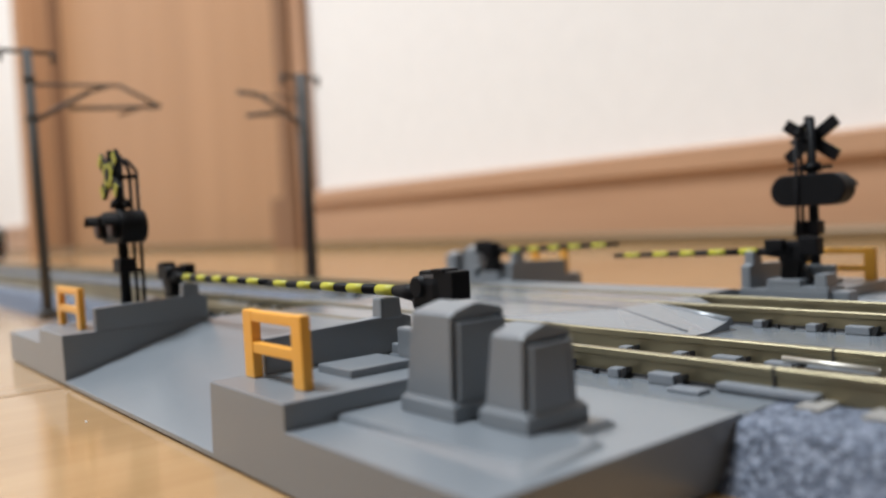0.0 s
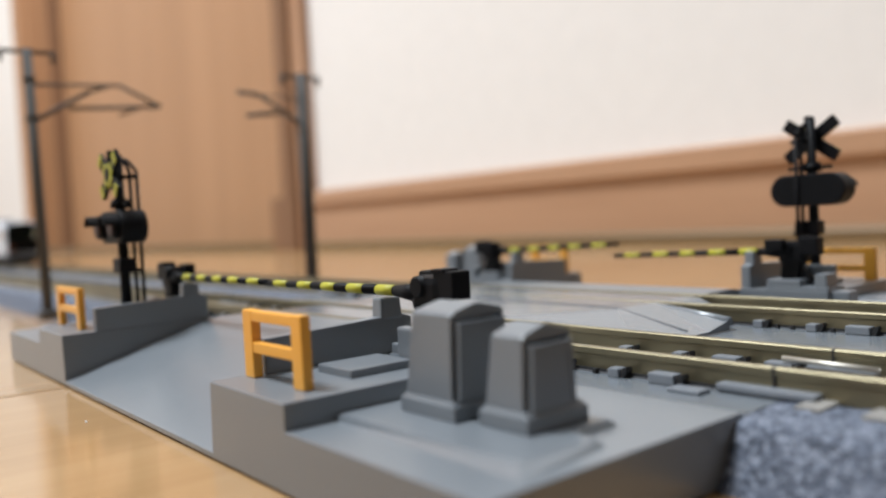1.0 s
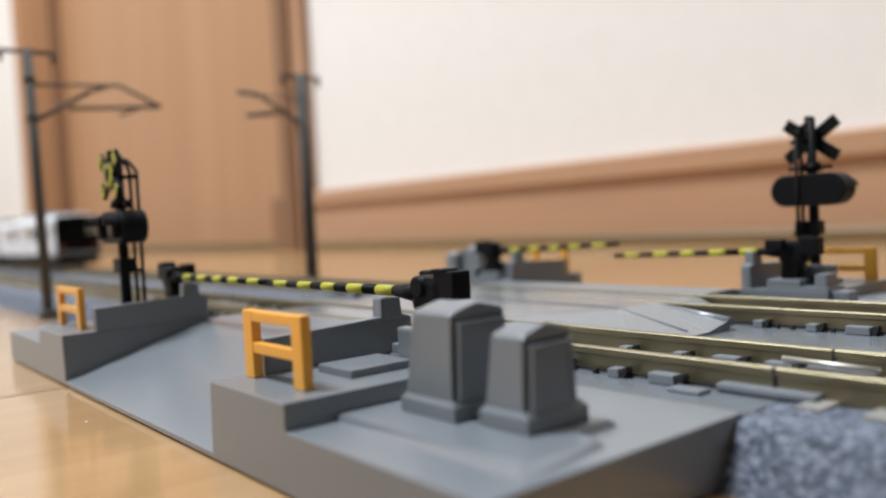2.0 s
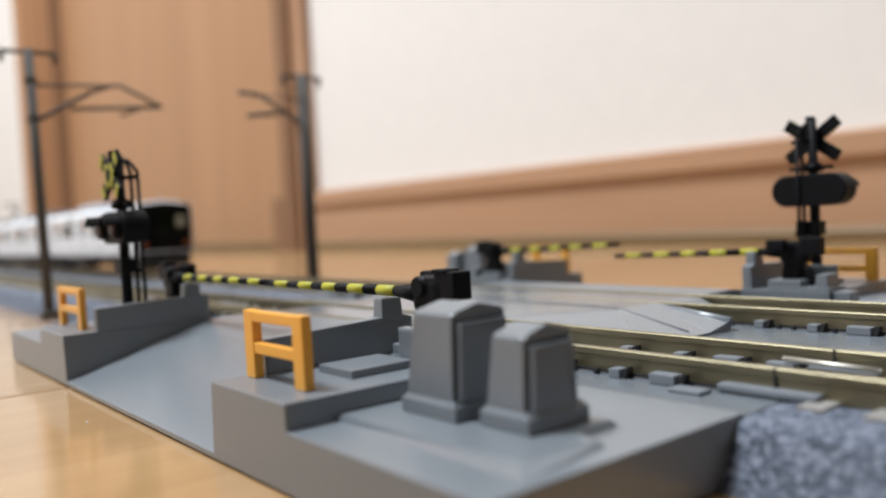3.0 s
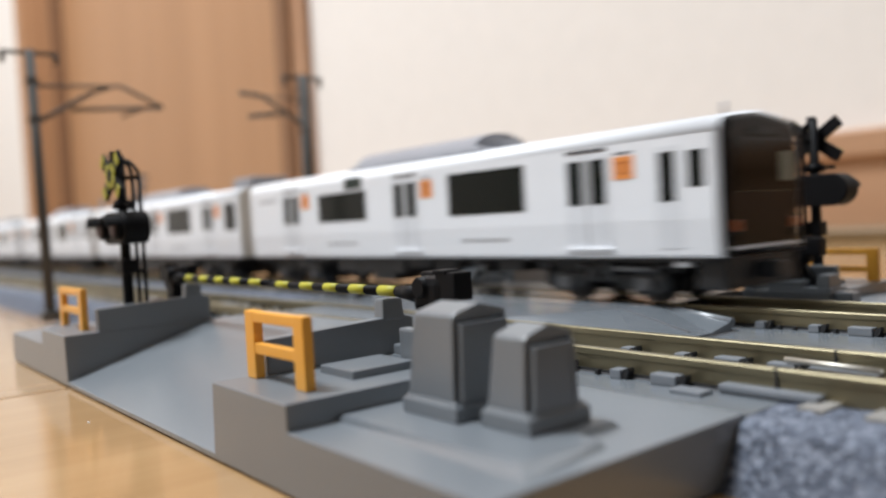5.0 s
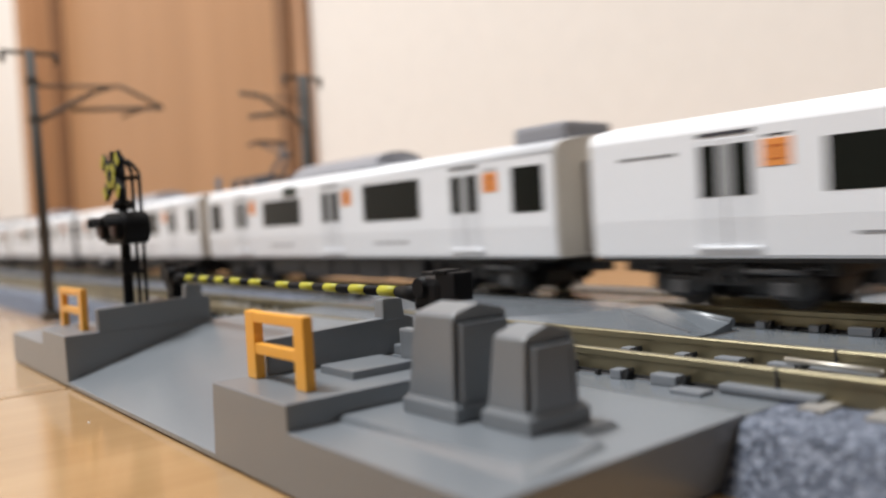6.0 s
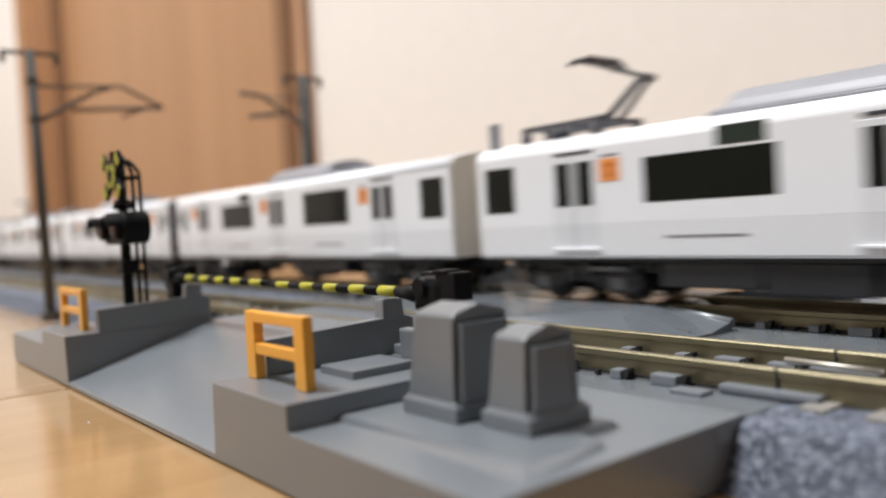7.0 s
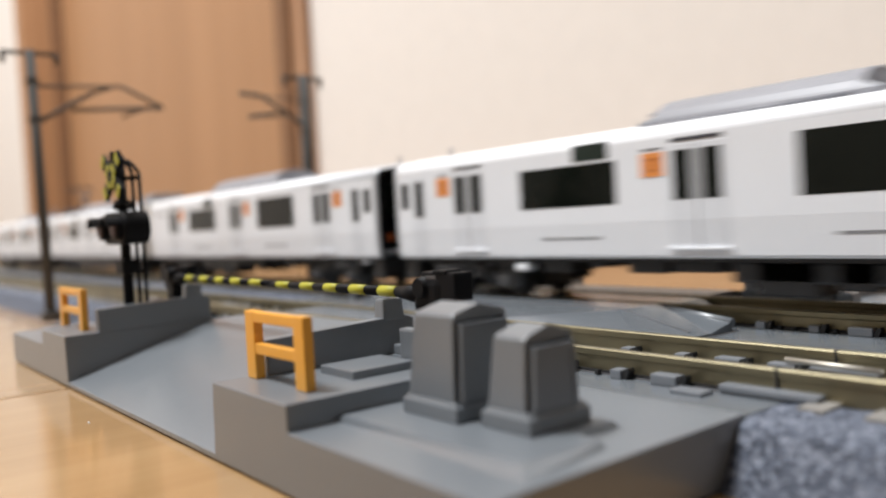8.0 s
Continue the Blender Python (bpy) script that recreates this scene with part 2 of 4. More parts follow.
# ---- room ----
def build_room():
    floor = whole("floor", box(B(), -2700, 660, -2600, 520, -40, -0.8), BALLAST_BASE, "dark joint under polished wooden floor boards", "floor", kind="structure")
    BASES[floor.name] = Vector((0, 0, 0))
    wide, rowlen, lo, hi = 101.0, 909.0, -2500.0, 470.0
    cut_boards = {}
    for i in range(-25, 7):
        x = -115.0 + i * wide
        y = lo - (i * 397) % 909
        while y < hi:
            a, b = max(y, lo), min(y + rowlen, hi)
            length = round(b - a)
            if length > 20:
                if length not in cut_boards:
                    cut_boards[length] = mesh_of("board", box(B(), 0.25, wide - 0.25, 0.2, length - 0.2, -0.8, 0, 0.25), WOOD_FLOOR)
                shared("board", cut_boards[length], floor, x, a, 0)
            y += rowlen
    # back wall, turned a little from the line of the track
    wp = pose(-174 * MM, 388 * MM, 0, 0, 0, 2.42)

    def seat(ob):
        ob.matrix_world = wp
        return ob

    def panel(name, bm, mat, label, category):
        return seat(whole(name, bm, mat, label, category, kind="structure"))

    L, R = -1350, -520     # door opening along the wall
    wall = B()
    box(wall, R + 18, 733, 0, 120, 0, 2400)
    box(wall, -2425, L - 18, 0, 120, 0, 2400)
    box(wall, L - 18, R + 18, 0, 120, 2028, 2400)
    panel("wall_back", wall, PLASTER, "white papered wall with a plain matt surface", "wall")
    door = seat(thing("door_1", 0, 0, 0, "closed light wooden door with vertical grain", "door", kind="structure"))
    leaf = part("leaf", box(B(), L + 2, R - 2, 48, 84, 6, 2006, 1.0), WOOD_DOOR, door)
    part("jamb", box(B(), L - 18, L, -3, 100, 0, 2028), WOOD_JAMB, door, "wooden door lining")
    part("jamb", box(B(), R, R + 18, -3, 100, 0, 2028), WOOD_SHADED, door, "door lining toned dark as in shade")
    part("head", box(B(), L, R, -3, 100, 2008, 2028), WOOD_JAMB, door)
    part("casing", box(B(), L - 52, L - 18, -14, 0, 0, 2062, 1.5), WOOD_JAMB, door)
    part("casing", box(B(), R + 18, R + 40, -14, 0, 0, 2062, 1.5), WOOD_SHADED, door, "door casing toned dark as in shade")
    part("casing_edge", box(B(), R + 40, R + 60, -9, 0, 0, 2058, 1.5), WOOD_TRIM, door, "pale wooden edge of the door casing")
    # plain brown block added at the foot of the casing
    part("plinth_block", box(B(), R - 12, R + 18, -9, -3, 0, 50, 1.5), WOOD_SHADED, door, "brown block at the foot of the casing")
    part("stop", box(B(), L, L + 12, 30, 48, 0, 2008, 1.0), WOOD_SHADED, door)
    part("stop", box(B(), R - 12, R, 30, 48, 0, 2008, 1.0), WOOD_SHADED, door)
    part("threshold", box(B(), L, R, -2, 100, -0.2, 7.0, 1.0), OLIVE_STRIP, door, "olive brown threshold strip")
    for a, b in ((R + 60, 733), (-2425, L - 52)):
        base = B()
        prism(base, [(0, 0), (-8, 0), (-8, 37.5), (-8.5, 39), (-11, 40), (-11, 50.5), (-9.5, 52), (0, 52)], "x", a, b)
        board = panel("baseboard", base, WOOD_TRIM, "light wooden skirting board with a stepped moulding", "baseboard")
        part("floor_strip", prism(B(), [(-8, 0), (-14, 0), (-14, 5.0), (-12.5, 6.6), (-8, 7.0)], "x", a, b), OLIVE_STRIP, board, "olive brown strip where wall and floor meet")
    # the rest of the room, behind and beside the camera
    # unseen wall behind the camera, its tone set to limit bounced light
    whole("wall_front", box(B(), -2700, 660, -2600, -2500, 0, 2400), WALL_TAUPE, "unseen wall, taupe tone chosen to limit bounced light", "wall", kind="structure")
    whole("wall_left", box(B(), -2700, -2600, -2500, 520, 0, 2400), PLASTER, "white papered wall", "wall", kind="structure")
    # two unseen dark slabs, added to keep light off right-facing sides
    whole("wall_right", box(B(), 300, 360, -2500, 520, 0, 2400), DARK_BLOCKER, "unseen right wall, set close and dark to hold back light", "wall", kind="structure")
    whole("wall_wardrobe", box(B(), 11, 300, -2500, 41, 0, 2400), DARK_BLOCKER, "unseen dark block added to keep light off right-facing sides", "wall", kind="structure")
    whole("ceiling", box(B(), -2700, 660, -2600, 520, 2400, 2460), CEILING, "plain white ceiling", "ceiling", kind="structure")
    lamp = thing("ceiling_light", -750, -620, 2400, "white square ceiling light", "lamp")
    part("housing", box(B(), -1110, -390, -980, -260, 2352, 2400, 6), CEILING, lamp)


# ---- the level crossing ----
def build_crossing_half():
    base = thing("level_crossing", CX, 40, 0, "grey plastic approach ramp of a model level crossing", "level crossing", "crossing halves")
    # ramp: thin lip at the floor, rising to the rails
    part("ramp", prism(B(), [(26.4, 0.2), (26.4, 0.75), (27.4, 1.05), (46.5, 6.7), (49, 7.0), (56.6, 7.0), (56.6, 0.2)], "x", -115.2, -65.8, 0.1), GREY, base)
    # dark strip stands in for the contact shadow under the edge
    part("underside", box(B(), -149.6, -31.4, 27.4, 50.6, 0, 0.35), GREY_DARK, base, "recessed underside, dark in place of the contact shadow")
    for s in (1, -1):
        def sp(u0, u1):
            a, b = CX + s * u0, CX + s * u1
            return (a, b) if a < b else (b, a)
        step = [(CX + s * u, z) for u, z in ((24.5, 0.2), (59.9, 0.2), (59.9, 4.9), (38.3, 4.9), (38.3, 6.95), (24.9, 6.95))]
        part("kerb_block", prism(B(), step, "y", 26.4, 47.5, 0.13), GREY, base)
        a, b = sp(24.9, 59.9)
        part("rear_plate", box(B(), a, b, 47.2, 51.0, 0.2, 4.895, 0.05), GREY, base)
        # low tray with sloping sides under the cabinets
        tray = B()
        top = [(38.35, 30.8), (57.5, 31.4), (57.7, 38.0), (55.2, 38.6), (55.2, 42.4), (38.35, 42.4)]
        foot = [(38.35, 30.6), (58.9, 30.0), (58.1, 38.3), (55.5, 39.0), (55.5, 42.7), (38.35, 42.7)]
        lower, upper = [[tray.verts.new((CX + s * u, y, z)) for u, y in o] for o, z in ((foot, 4.88), (top, 5.4))]
        tray.faces.new(upper), tray.faces.new(lower)
        for i in range(6):
            tray.faces.new((lower[i], lower[(i + 1) % 6], upper[(i + 1) % 6], upper[i]))
        bmesh.ops.recalc_face_normals(tray, faces=tray.faces[:])
        bmesh.ops.bevel(tray, geom=[e for e in tray.edges if all(v in upper for v in e.verts)], offset=0.12, segments=2, affect="EDGES")
        part("raised_tray", tray, GREY, base)
        a, b = sp(25.0, 26.5)
        part("kerb_wall", prism(B(), [(30.9, 6.9), (30.9, 10.1), (45.9, 10.65), (47.0, 10.3), (47.0, 6.9)], "x", a, b, 0.15), GREY, base)
        a, b = sp(29.1, 34.5)
        part("step_plate", box(B(), a, b, 34.6, 41.0, 6.9, 7.65, 0.15), GREY, base)
        u = CX + s * 25.75
        part("arm_rest", box(B(), u - 0.85, u + 0.85, 43.3, 45.9, 10.2, 12.4, 0.25, 0.12), GREY, base)
        # stepped pedestal of the gate, with a cable box and a low duct behind it
        a, b = sp(29.0, 38.3)
        part("pedestal_base", box(B(), a, b, 42.4, 47.3, 6.9, 7.45, 0.2), GREY, base)
        a, b = sp(29.2, 34.2)
        part("barrier_pedestal", box(B(), a, b, 42.5, 47.2, 7.4, 8.4, 0.2), GREY, base)
        a, b = sp(36.2, 38.0)
        part("cable_box", box(B(), a, b, 43.6, 47.1, 7.4, 9.3, 0.2, 0.1), GREY, base)
        a, b = sp(38.25, 40.8)
        part("cable_duct", box(B(), a, b, 43.8, 46.6, 4.88, 6.9, 0.25), GREY, base)
        a, b = sp(31.9, 36.9)
        part("pedestal_front", box(B(), a, b, 41.3, 42.45, 6.9, 10.25, 0.22), GREY, base)
    return base


def build_cabinet(x0, x1, y0, y1, eave, ridge, base_z, label, lip=0.35, draft=0.8):
    cab = thing("relay_cabinet", (x0 + x1) / 2, (y0 + y1) / 2, base_z, label, "relay cabinet", "relay cabinets")
    ym, t, zb = (y0 + y1) / 2, 0.25, base_z + 1.4
    foot = box(B(), x0 - 0.4, x1 + lip, y0 - 0.33, y1 + 0.5, base_z, base_z + 1.12, 0.12)
    box(foot, x0 - 0.25, x1 + lip - 0.15, y0 - 0.25, y1 + 0.4, base_z + 1.0, zb + 0.02, 0.0, 0.2)
    part("plinth", foot, GREY, cab)
    gable = [(y0, zb), (y0 + t, eave), (y0 + t + 0.3, eave + 0.22), (ym, ridge), (y1 - t - 0.3, eave + 0.22), (y1 - t, eave), (y1, zb)]
    body = B()
    prism(body, gable, "x", x0, x1 - 0.55, 0.16)
    for v in body.verts:
        if v.co.x < (x0 + x1) / 2:
            v.co.x += draft * max(0, (v.co.z - zb) / (eave - zb))
    part("body", body, GREY, cab)
    # end of the roof and two corner posts round a recess on the end wall
    low, post = eave - 0.3, 0.3
    lean = lambda z: t * (z - zb) / (eave - zb)
    part("roof_end", prism(B(), [(y0 + lean(low), low), (y0 + t, eave), (y0 + t + 0.3, eave + 0.22), (ym, ridge), (y1 - t - 0.3, eave + 0.22), (y1 - t, eave), (y1 - lean(low), low)],
                           "x", x1 - 0.75, x1, 0.07), GREY, cab)
    for y, k in ((y0, 1), (y1, -1)):
        part("corner_post", prism(B(), [(y, zb), (y + k * lean(low), low + 0.05), (y + k * (lean(low) + post), low + 0.05), (y + k * post, zb)], "x", x1 - 0.75, x1 - 0.01, 0.07), GREY, cab)
    # door plate inside the recess: raised rim and sunk panel
    g = post + 0.12
    outer = [(y0 + g, zb), (y0 + lean(low) + g, low - 0.2), (y1 - lean(low) - g, low - 0.2), (y1 - g, zb)]
    inner = [(y0 + g + 0.40, zb + 0.3), (y0 + lean(low) + g + 0.42, low - 0.6), (y1 - lean(low) - g - 0.42, low - 0.6), (y1 - g - 0.42, zb + 0.3)]
    rim = B()
    ring = [[rim.verts.new((x, y, z)) for y, z in o] for x, o in ((x1 - 0.7, outer), (x1 + 0.55, outer), (x1 + 0.55, inner), (x1 - 0.7, inner))]
    for i in range(4):
        for r in range(4):
            p, q = ring[r], ring[(r + 1) % 4]
            rim.faces.new((p[i], p[(i + 1) % 4], q[(i + 1) % 4], q[i]))
    part("door_rim", rim, GREY, cab)
    part("door_panel", prism(B(), inner, "x", x1 - 0.7, x1 + 0.5), GREY, cab)
    return cab


def build_fence(x0, x1, y, z):
    f = thing("guard_fence", (x0 + x1) / 2, y, z, "bright orange plastic guard fence with one middle bar", "guard fence", "orange guard fences")
    for a in (x0, x1 - 1.7):
        part("post", box(B(), a, a + 1.7, y - 0.45, y + 0.45, z, z + 5.9, 0.12), ORANGE, f)
    part("top_rail", box(B(), x0 + 0.3, x1 - 0.3, y - 0.42, y + 0.42, z + 4.92, z + 5.85, 0.12), ORANGE, f)
    part("middle_rail", box(B(), x0 + 1.5, x1 - 1.5, y - 0.38, y + 0.38, z + 2.2, z + 3.15, 0.1), ORANGE, f)
    return f


def build_barrier(px, s, z, lift=0.0):
    """A gate machine whose arm points along -s x. px: where the arm leaves the machine; z: its foot."""
    y = 44.4
    g = thing("barrier_gate", px + s * 6.5, y, z, "black crossing gate machine with lowered yellow and black arm", "barrier gate", "crossing gates")
    ax = lambda d: px + s * d
    zc = z + 4.7
    part("foot_plate", box(B(), *sorted((ax(2.6), ax(6.6))), y - 1.6, y + 1.6, z, z + 0.6, 0.15), BLACK, g)
    leg = prism(B(), [(ax(3.8), z + 0.5), (ax(6.4), z + 0.5), (ax(7.0), z + 4.0), (ax(4.2), z + 4.0)], "y", y - 0.9, y + 0.9, 0.15)
    part("column", leg, BLACK, g)
    part("brace", bar(B(), (ax(8.4), y, z - 0.6), (ax(6.0), y, z + 3.6), 1.0, 0.9), BLACK, g)
    part("drive_head", box(B(), *sorted((ax(3.6), ax(7.8))), y - 1.0, y + 1.2, z + 3.0, z + 6.3, 0.75), BLACK, g)
    part("drive_drum", rod(B(), (ax(5.0), y - 1.35, z + 5.3), (ax(5.0), y + 1.6, z + 5.3), 1.0, None, 24, 0.15), BLACK, g)
    part("motor_box", box(B(), *sorted((ax(6.9), ax(9.7))), y - 0.8, y + 1.3, z + 4.2, z + 6.75, 0.2), BLACK, g)
    part("motor_cover", box(B(), *sorted((ax(6.7), ax(8.6))), y - 0.9, y + 0.9, z + 6.6, z + 6.95, 0.12), BLACK, g)
    part("counterweight", box(B(), *sorted((ax(2.4), ax(5.2))), y + 1.0, y + 2.6, z + 4.9, z + 6.6, 0.3), BLACK, g)
    dz = lambda d: zc + lift * d
    part("arm_socket", rod(B(), (ax(4.6), y, zc - 0.1), (ax(-0.2), y, zc), 1.05, 0.5, 14), BLACK, g)
    arm = part("arm", rod(B(), (ax(0.2), y, zc), (ax(-27.6), y, dz(27.6)), 0.54, 0.36, 14, 0.05), BLACK, g, "thin black boom with yellow bands")
    for d0, d1 in ((0.0, 2.9), (5.4, 8.3), (10.9, 13.6), (16.0, 19.0), (21.8, 25.0)):
        r = 0.55 - 0.0062 * d0
        part("band", rod(B(), (ax(-d0), y, dz(d0)), (ax(-d1), y, dz(d1)), r, r - 0.012, 14), YELLOW, arm, "yellow band")
    return g


def build_signal(x, y, z):
    s = thing("crossing_signal", x, y, z, "black crossing warning signal with crossed boards and twin lamps", "crossing signal", "crossing signals")
    part("mast", rod(B(), (x, y, z), (x, y, 32.0), 0.8, 0.66, 16, 0.1), BLACK, s)
    for d in (0.0, 0.9):
        b = B()
        x1, y1 = x + 1.0 + 0.4 * d, y + 1.3 + 1.0 * d
        rod(b, (x1, y1, z), (x1, y1, 29.3), 0.28, None, 8)
        pts = [Vector((x1, y1, 29.3)).lerp(Vector((x, y, 31.0)), k) + Vector((0, 0, 0.9 * math.sin(math.pi * k))) for k in (0, 0.25, 0.5, 0.75, 1)]
        for p, q in zip(pts, pts[1:]):
            rod(b, p, q, 0.28, None, 8)
        part("conduit", b, BLACK, s)
    for zz in (28.6, 14.7):
        part("bracket", bar(B(), (x, y, zz), (x + 2.2, y + 2.0, zz), 0.6, 0.6), BLACK, s)
    part("junction_box", box(B(), x - 1.0, x + 2.6, y - 1.4, y + 1.0, 14.5, 16.6, 0.25), BLACK, s)
    part("terminal_box", box(B(), x - 1.3, x + 1.3, y - 1.4, y + 0.9, z, z + 1.6, 0.2), BLACK, s)
    # oval backing board with two hooded lamps, in front of the mast
    yo = y - 1.3
    half, rr, zc = 3.3, 2.4, 21.25
    oval = [(x + half + rr * math.cos(a), zc + rr * math.sin(a)) for a in [-math.pi / 2 + math.pi * i / 14 for i in range(15)]]
    oval += [(x - half - rr * math.cos(a), zc - rr * math.sin(a)) for a in [-math.pi / 2 + math.pi * i / 14 for i in range(15)]]
    board = part("lamp_board", prism(B(), oval, "y", yo - 0.35, yo + 3.4, 0.3), BLACK, s)
    for k in (-1, 1):
        xc = x + k * half
        part("lamp_housing", rod(B(), (xc, yo - 0.3, zc), (xc, yo - 1.3, zc), 1.7, 1.7, 20, 0.1), BLACK, board)
        part("lens", rod(B(), (xc, yo - 1.2, zc), (xc, yo - 1.5, zc), 1.3, 1.2, 20), LAMP_RED, board, "dull red lamp lens")
        arc = [radians(10 + 16 * j) for j in range(11)]
        shell = [(xc + 1.75 * math.cos(a), zc + 1.75 * math.sin(a)) for a in arc] + [(xc + 1.5 * math.cos(a), zc + 1.5 * math.sin(a)) for a in arc[::-1]]
        part("hood", prism(B(), shell, "y", yo - 2.7, yo - 0.3), BLACK, board)
    # crossed boards, yellow and black on the road side
    mast_x, x = x, x + 0.65
    zx, yx = 28.9, y - 1.4
    part("cross_hub", rod(B(), (x, y - 0.2, zx), (x, yx - 0.5, zx), 1.1, 1.0, 16), BLACK, s)
    for k in (-1, 1):
        d = Vector((k * 3.9, 0, 2.75))
        b = B()
        bar(b, Vector((x, yx + 0.06 * k, zx)) - d, Vector((x, yx + 0.06 * k, zx)) + d, 0.55, 1.8)
        blade = part("cross_board", b, BLACK, s)
        for m in (-0.98, -0.45, 0.18, 0.70):
            b = B()
            p = Vector((x, yx - 0.33 + 0.06 * k, zx))
            bar(b, p + d * m, p + d * (m + 0.22), 0.14, 1.82)
            part("stripe", b, YELLOW, blade, "yellow stripe")
    part("cap", box(B(), x - 0.55, x + 0.45, yx - 0.2, yx + 1.3, 30.6, 32.5, 0.2), BLACK, s)
    x = mast_x
    part("lower_collar", rod(B(), (x, y, 24.0), (x, y, 25.4), 1.5, 1.2, 16, 0.15), BLACK, s)
    part("collar_arm", bar(B(), (x - 3.0, y, 24.6), (x + 3.6, y, 24.6), 0.5, 0.6), BLACK, s)
    return s


def build_crossing():
    base = build_crossing_half()
    made = [base]
    made.append(build_cabinet(-48.65, -43.3, 34.9, 40.55, 12.85, 13.62, 5.4, "grey plastic relay cabinet with pitched top, the taller one", 0.62))
    made.append(build_cabinet(-40.8, -37.15, 35.85, 40.95, 11.6, 12.42, 5.4, "grey plastic relay cabinet with pitched top, the lower one", 0.75, 0.6))
    made.append(build_fence(-65.0, -54.6, 29.9, 6.95))
    build_fence(-131.2, -118.9, 30.1, 6.95)
    far_fence = build_fence(-128.1, -117.4, 30.1, 6.1)
    far_fence.matrix_basis = opposite(far_fence)
    build_barrier(-62.8, 1, 8.4)
    build_barrier(-117.0, -1, 8.5)
    for gate in (build_barrier(-62.8, 1, 8.05, 0.036), build_barrier(-117.0, -1, 7.65, -0.025)):
        gate.matrix_basis = opposite(gate)
    build_signal(-122.0, 37.2, 6.95)
    far_signal = build_signal(-122.4, 37.6, 6.95)
    far_signal.matrix_basis = opposite(far_signal)
    for ob in made:
        copy_thing(ob, opposite(ob))
    # plates and panels between the rails
    plate = thing("crossing_track_plate", CX, CY, 0, "grey plastic track plate carrying the rails over the crossing", "track plate")
    part("bed", box(B(), -150.4, -30.6, 50.8, 106.6, 0.0, 4.75, 0.15), GREY_SMOOTH, plate)
    for yc in (NEAR, FAR):
        b = B()
        prism(b, [(-119, 5.4), (-116, 6.7), (-114, 6.85), (-67, 6.85), (-65, 6.7), (-62, 5.4), (-62, 4.7), (-119, 4.7)], "y", yc - 3.5, yc + 3.5, 0.1)
        part("gauge_panel", b, GREY_SMOOTH, plate)
    for s in (1, -1):
        outer = B()
        y0, y1 = sorted((CY + s * 21.6, CY + s * 22.4))
        box(outer, -115.2, -65.8, y0, y1, 4.7, 6.9, 0.05)
        part("rail_edging", outer, GREY, plate)
    # raised panel between the two tracks, sloping off at both ends
    mid = B()
    y0, y1 = NEAR + 5.4, FAR - 5.5
    for s in (1, -1):
        X = lambda u: CX + s * u
        v = [mid.verts.new(p) for p in ((X(0), y0, 6.95), (X(14.5), y0, 6.95), (X(38.2), y0, 5.2), (X(38.4), y0 + 12.7, 5.12), (X(38.2), y1 - 4.4, 5.95),
                                        (X(24.6), y1, 6.95), (X(0), y1, 6.95), (X(24.6), y0 + 13.5, 7.02), (X(0), y0 + 13.5, 7.02))]
        lo = {i: mid.verts.new((v[i].co.x, v[i].co.y, 4.7)) for i in (1, 2, 3, 4, 5)}
        f = [(0, 1, 7, 8), (8, 7, 5, 6), (1, 2, 7), (2, 3, 7), (3, 5, 7), (3, 4, 5)]
        for q in f:
            mid.faces.new([v[i] for i in q])
        for i, j in ((1, 2), (2, 3), (3, 4), (4, 5)):
            mid.faces.new((v[i], v[j], lo[j], lo[i]))
    bmesh.ops.remove_doubles(mid, verts=mid.verts, dist=0.001)
    part("road_panel", mid, GREY_SMOOTH, plate, "pale grey road panel between the tracks")
    for s in (1, -1):
        part("panel_lip", rod(B(), (CX + s * 24.6, y1 - 0.1, 6.8), (CX + s * 38.2, y1 - 4.4, 5.75), 0.2, 0.62, 12, 0.15), GREY, plate)
        seam = B()
        bar(seam, (CX, y0 + 14.6, 7.0), (CX + s * 24.0, y0 + 14.4, 6.99), 0.36, 0.22)
        bar(seam, (CX + s * 24.0, y0 + 14.4, 6.99), (CX + s * 36.8, y0 + 10.8, 5.36), 0.3, 0.22)
        # thin dark bar paints the crease shade, where the panel only bends
        bar(seam, (CX + s * 24.6, y0 + 13.4, 7.0), (CX + s * 14.7, y0 + 0.2, 6.93), 0.07, 0.06)
        part("panel_joint", seam, GREY_DARK, plate, "dark joint and crease lines in the panel")
        # raised dark strip standing in for the shade in the end gap
        part("end_gap_shade", box(B(), *sorted((CX + s * 38.35, CX + s * 38.8)), y0 - 0.2, y1 - 4.0, 4.6, 4.82), GREY_DARK, plate, "dark strip for the shaded gap at the panel's end")
    # dark fill low in the wheel grooves, in place of their shade
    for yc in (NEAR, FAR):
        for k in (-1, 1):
            part("flange_gap_shade", box(B(), -116.5, -64.5, *sorted((yc + k * 3.55, yc + k * 4.3)), 4.7, 5.6), GREY_DARK, plate, "dark fill for the shade in the wheel groove")
    # dark strips drawn for the shade under and beside the rail foot
    for yc in (NEAR, FAR):
        for k in (-1, 1):
            for a, b in ((-64.4, -30.7), (-150.3, -116.6)):
                part("rail_slot_shade", box(B(), a, b, yc + k * 4.85 - 1.0, yc + k * 4.85 + 1.0, 4.7, 4.86), GREY_DARK, plate, "dark strip for the shaded slot under the rail")
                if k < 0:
                    part("slot_edge_shade", box(B(), a, b, yc - 5.62, yc - 5.42, 4.7, 5.12), UNDER, plate, "black strip for the shaded gap along the rail foot")
    clip = mesh_of("rail_clip", box(B(), -0.6, 0.6, -0.65, 0.65, 0, 0.85, 0.12), CLIP)
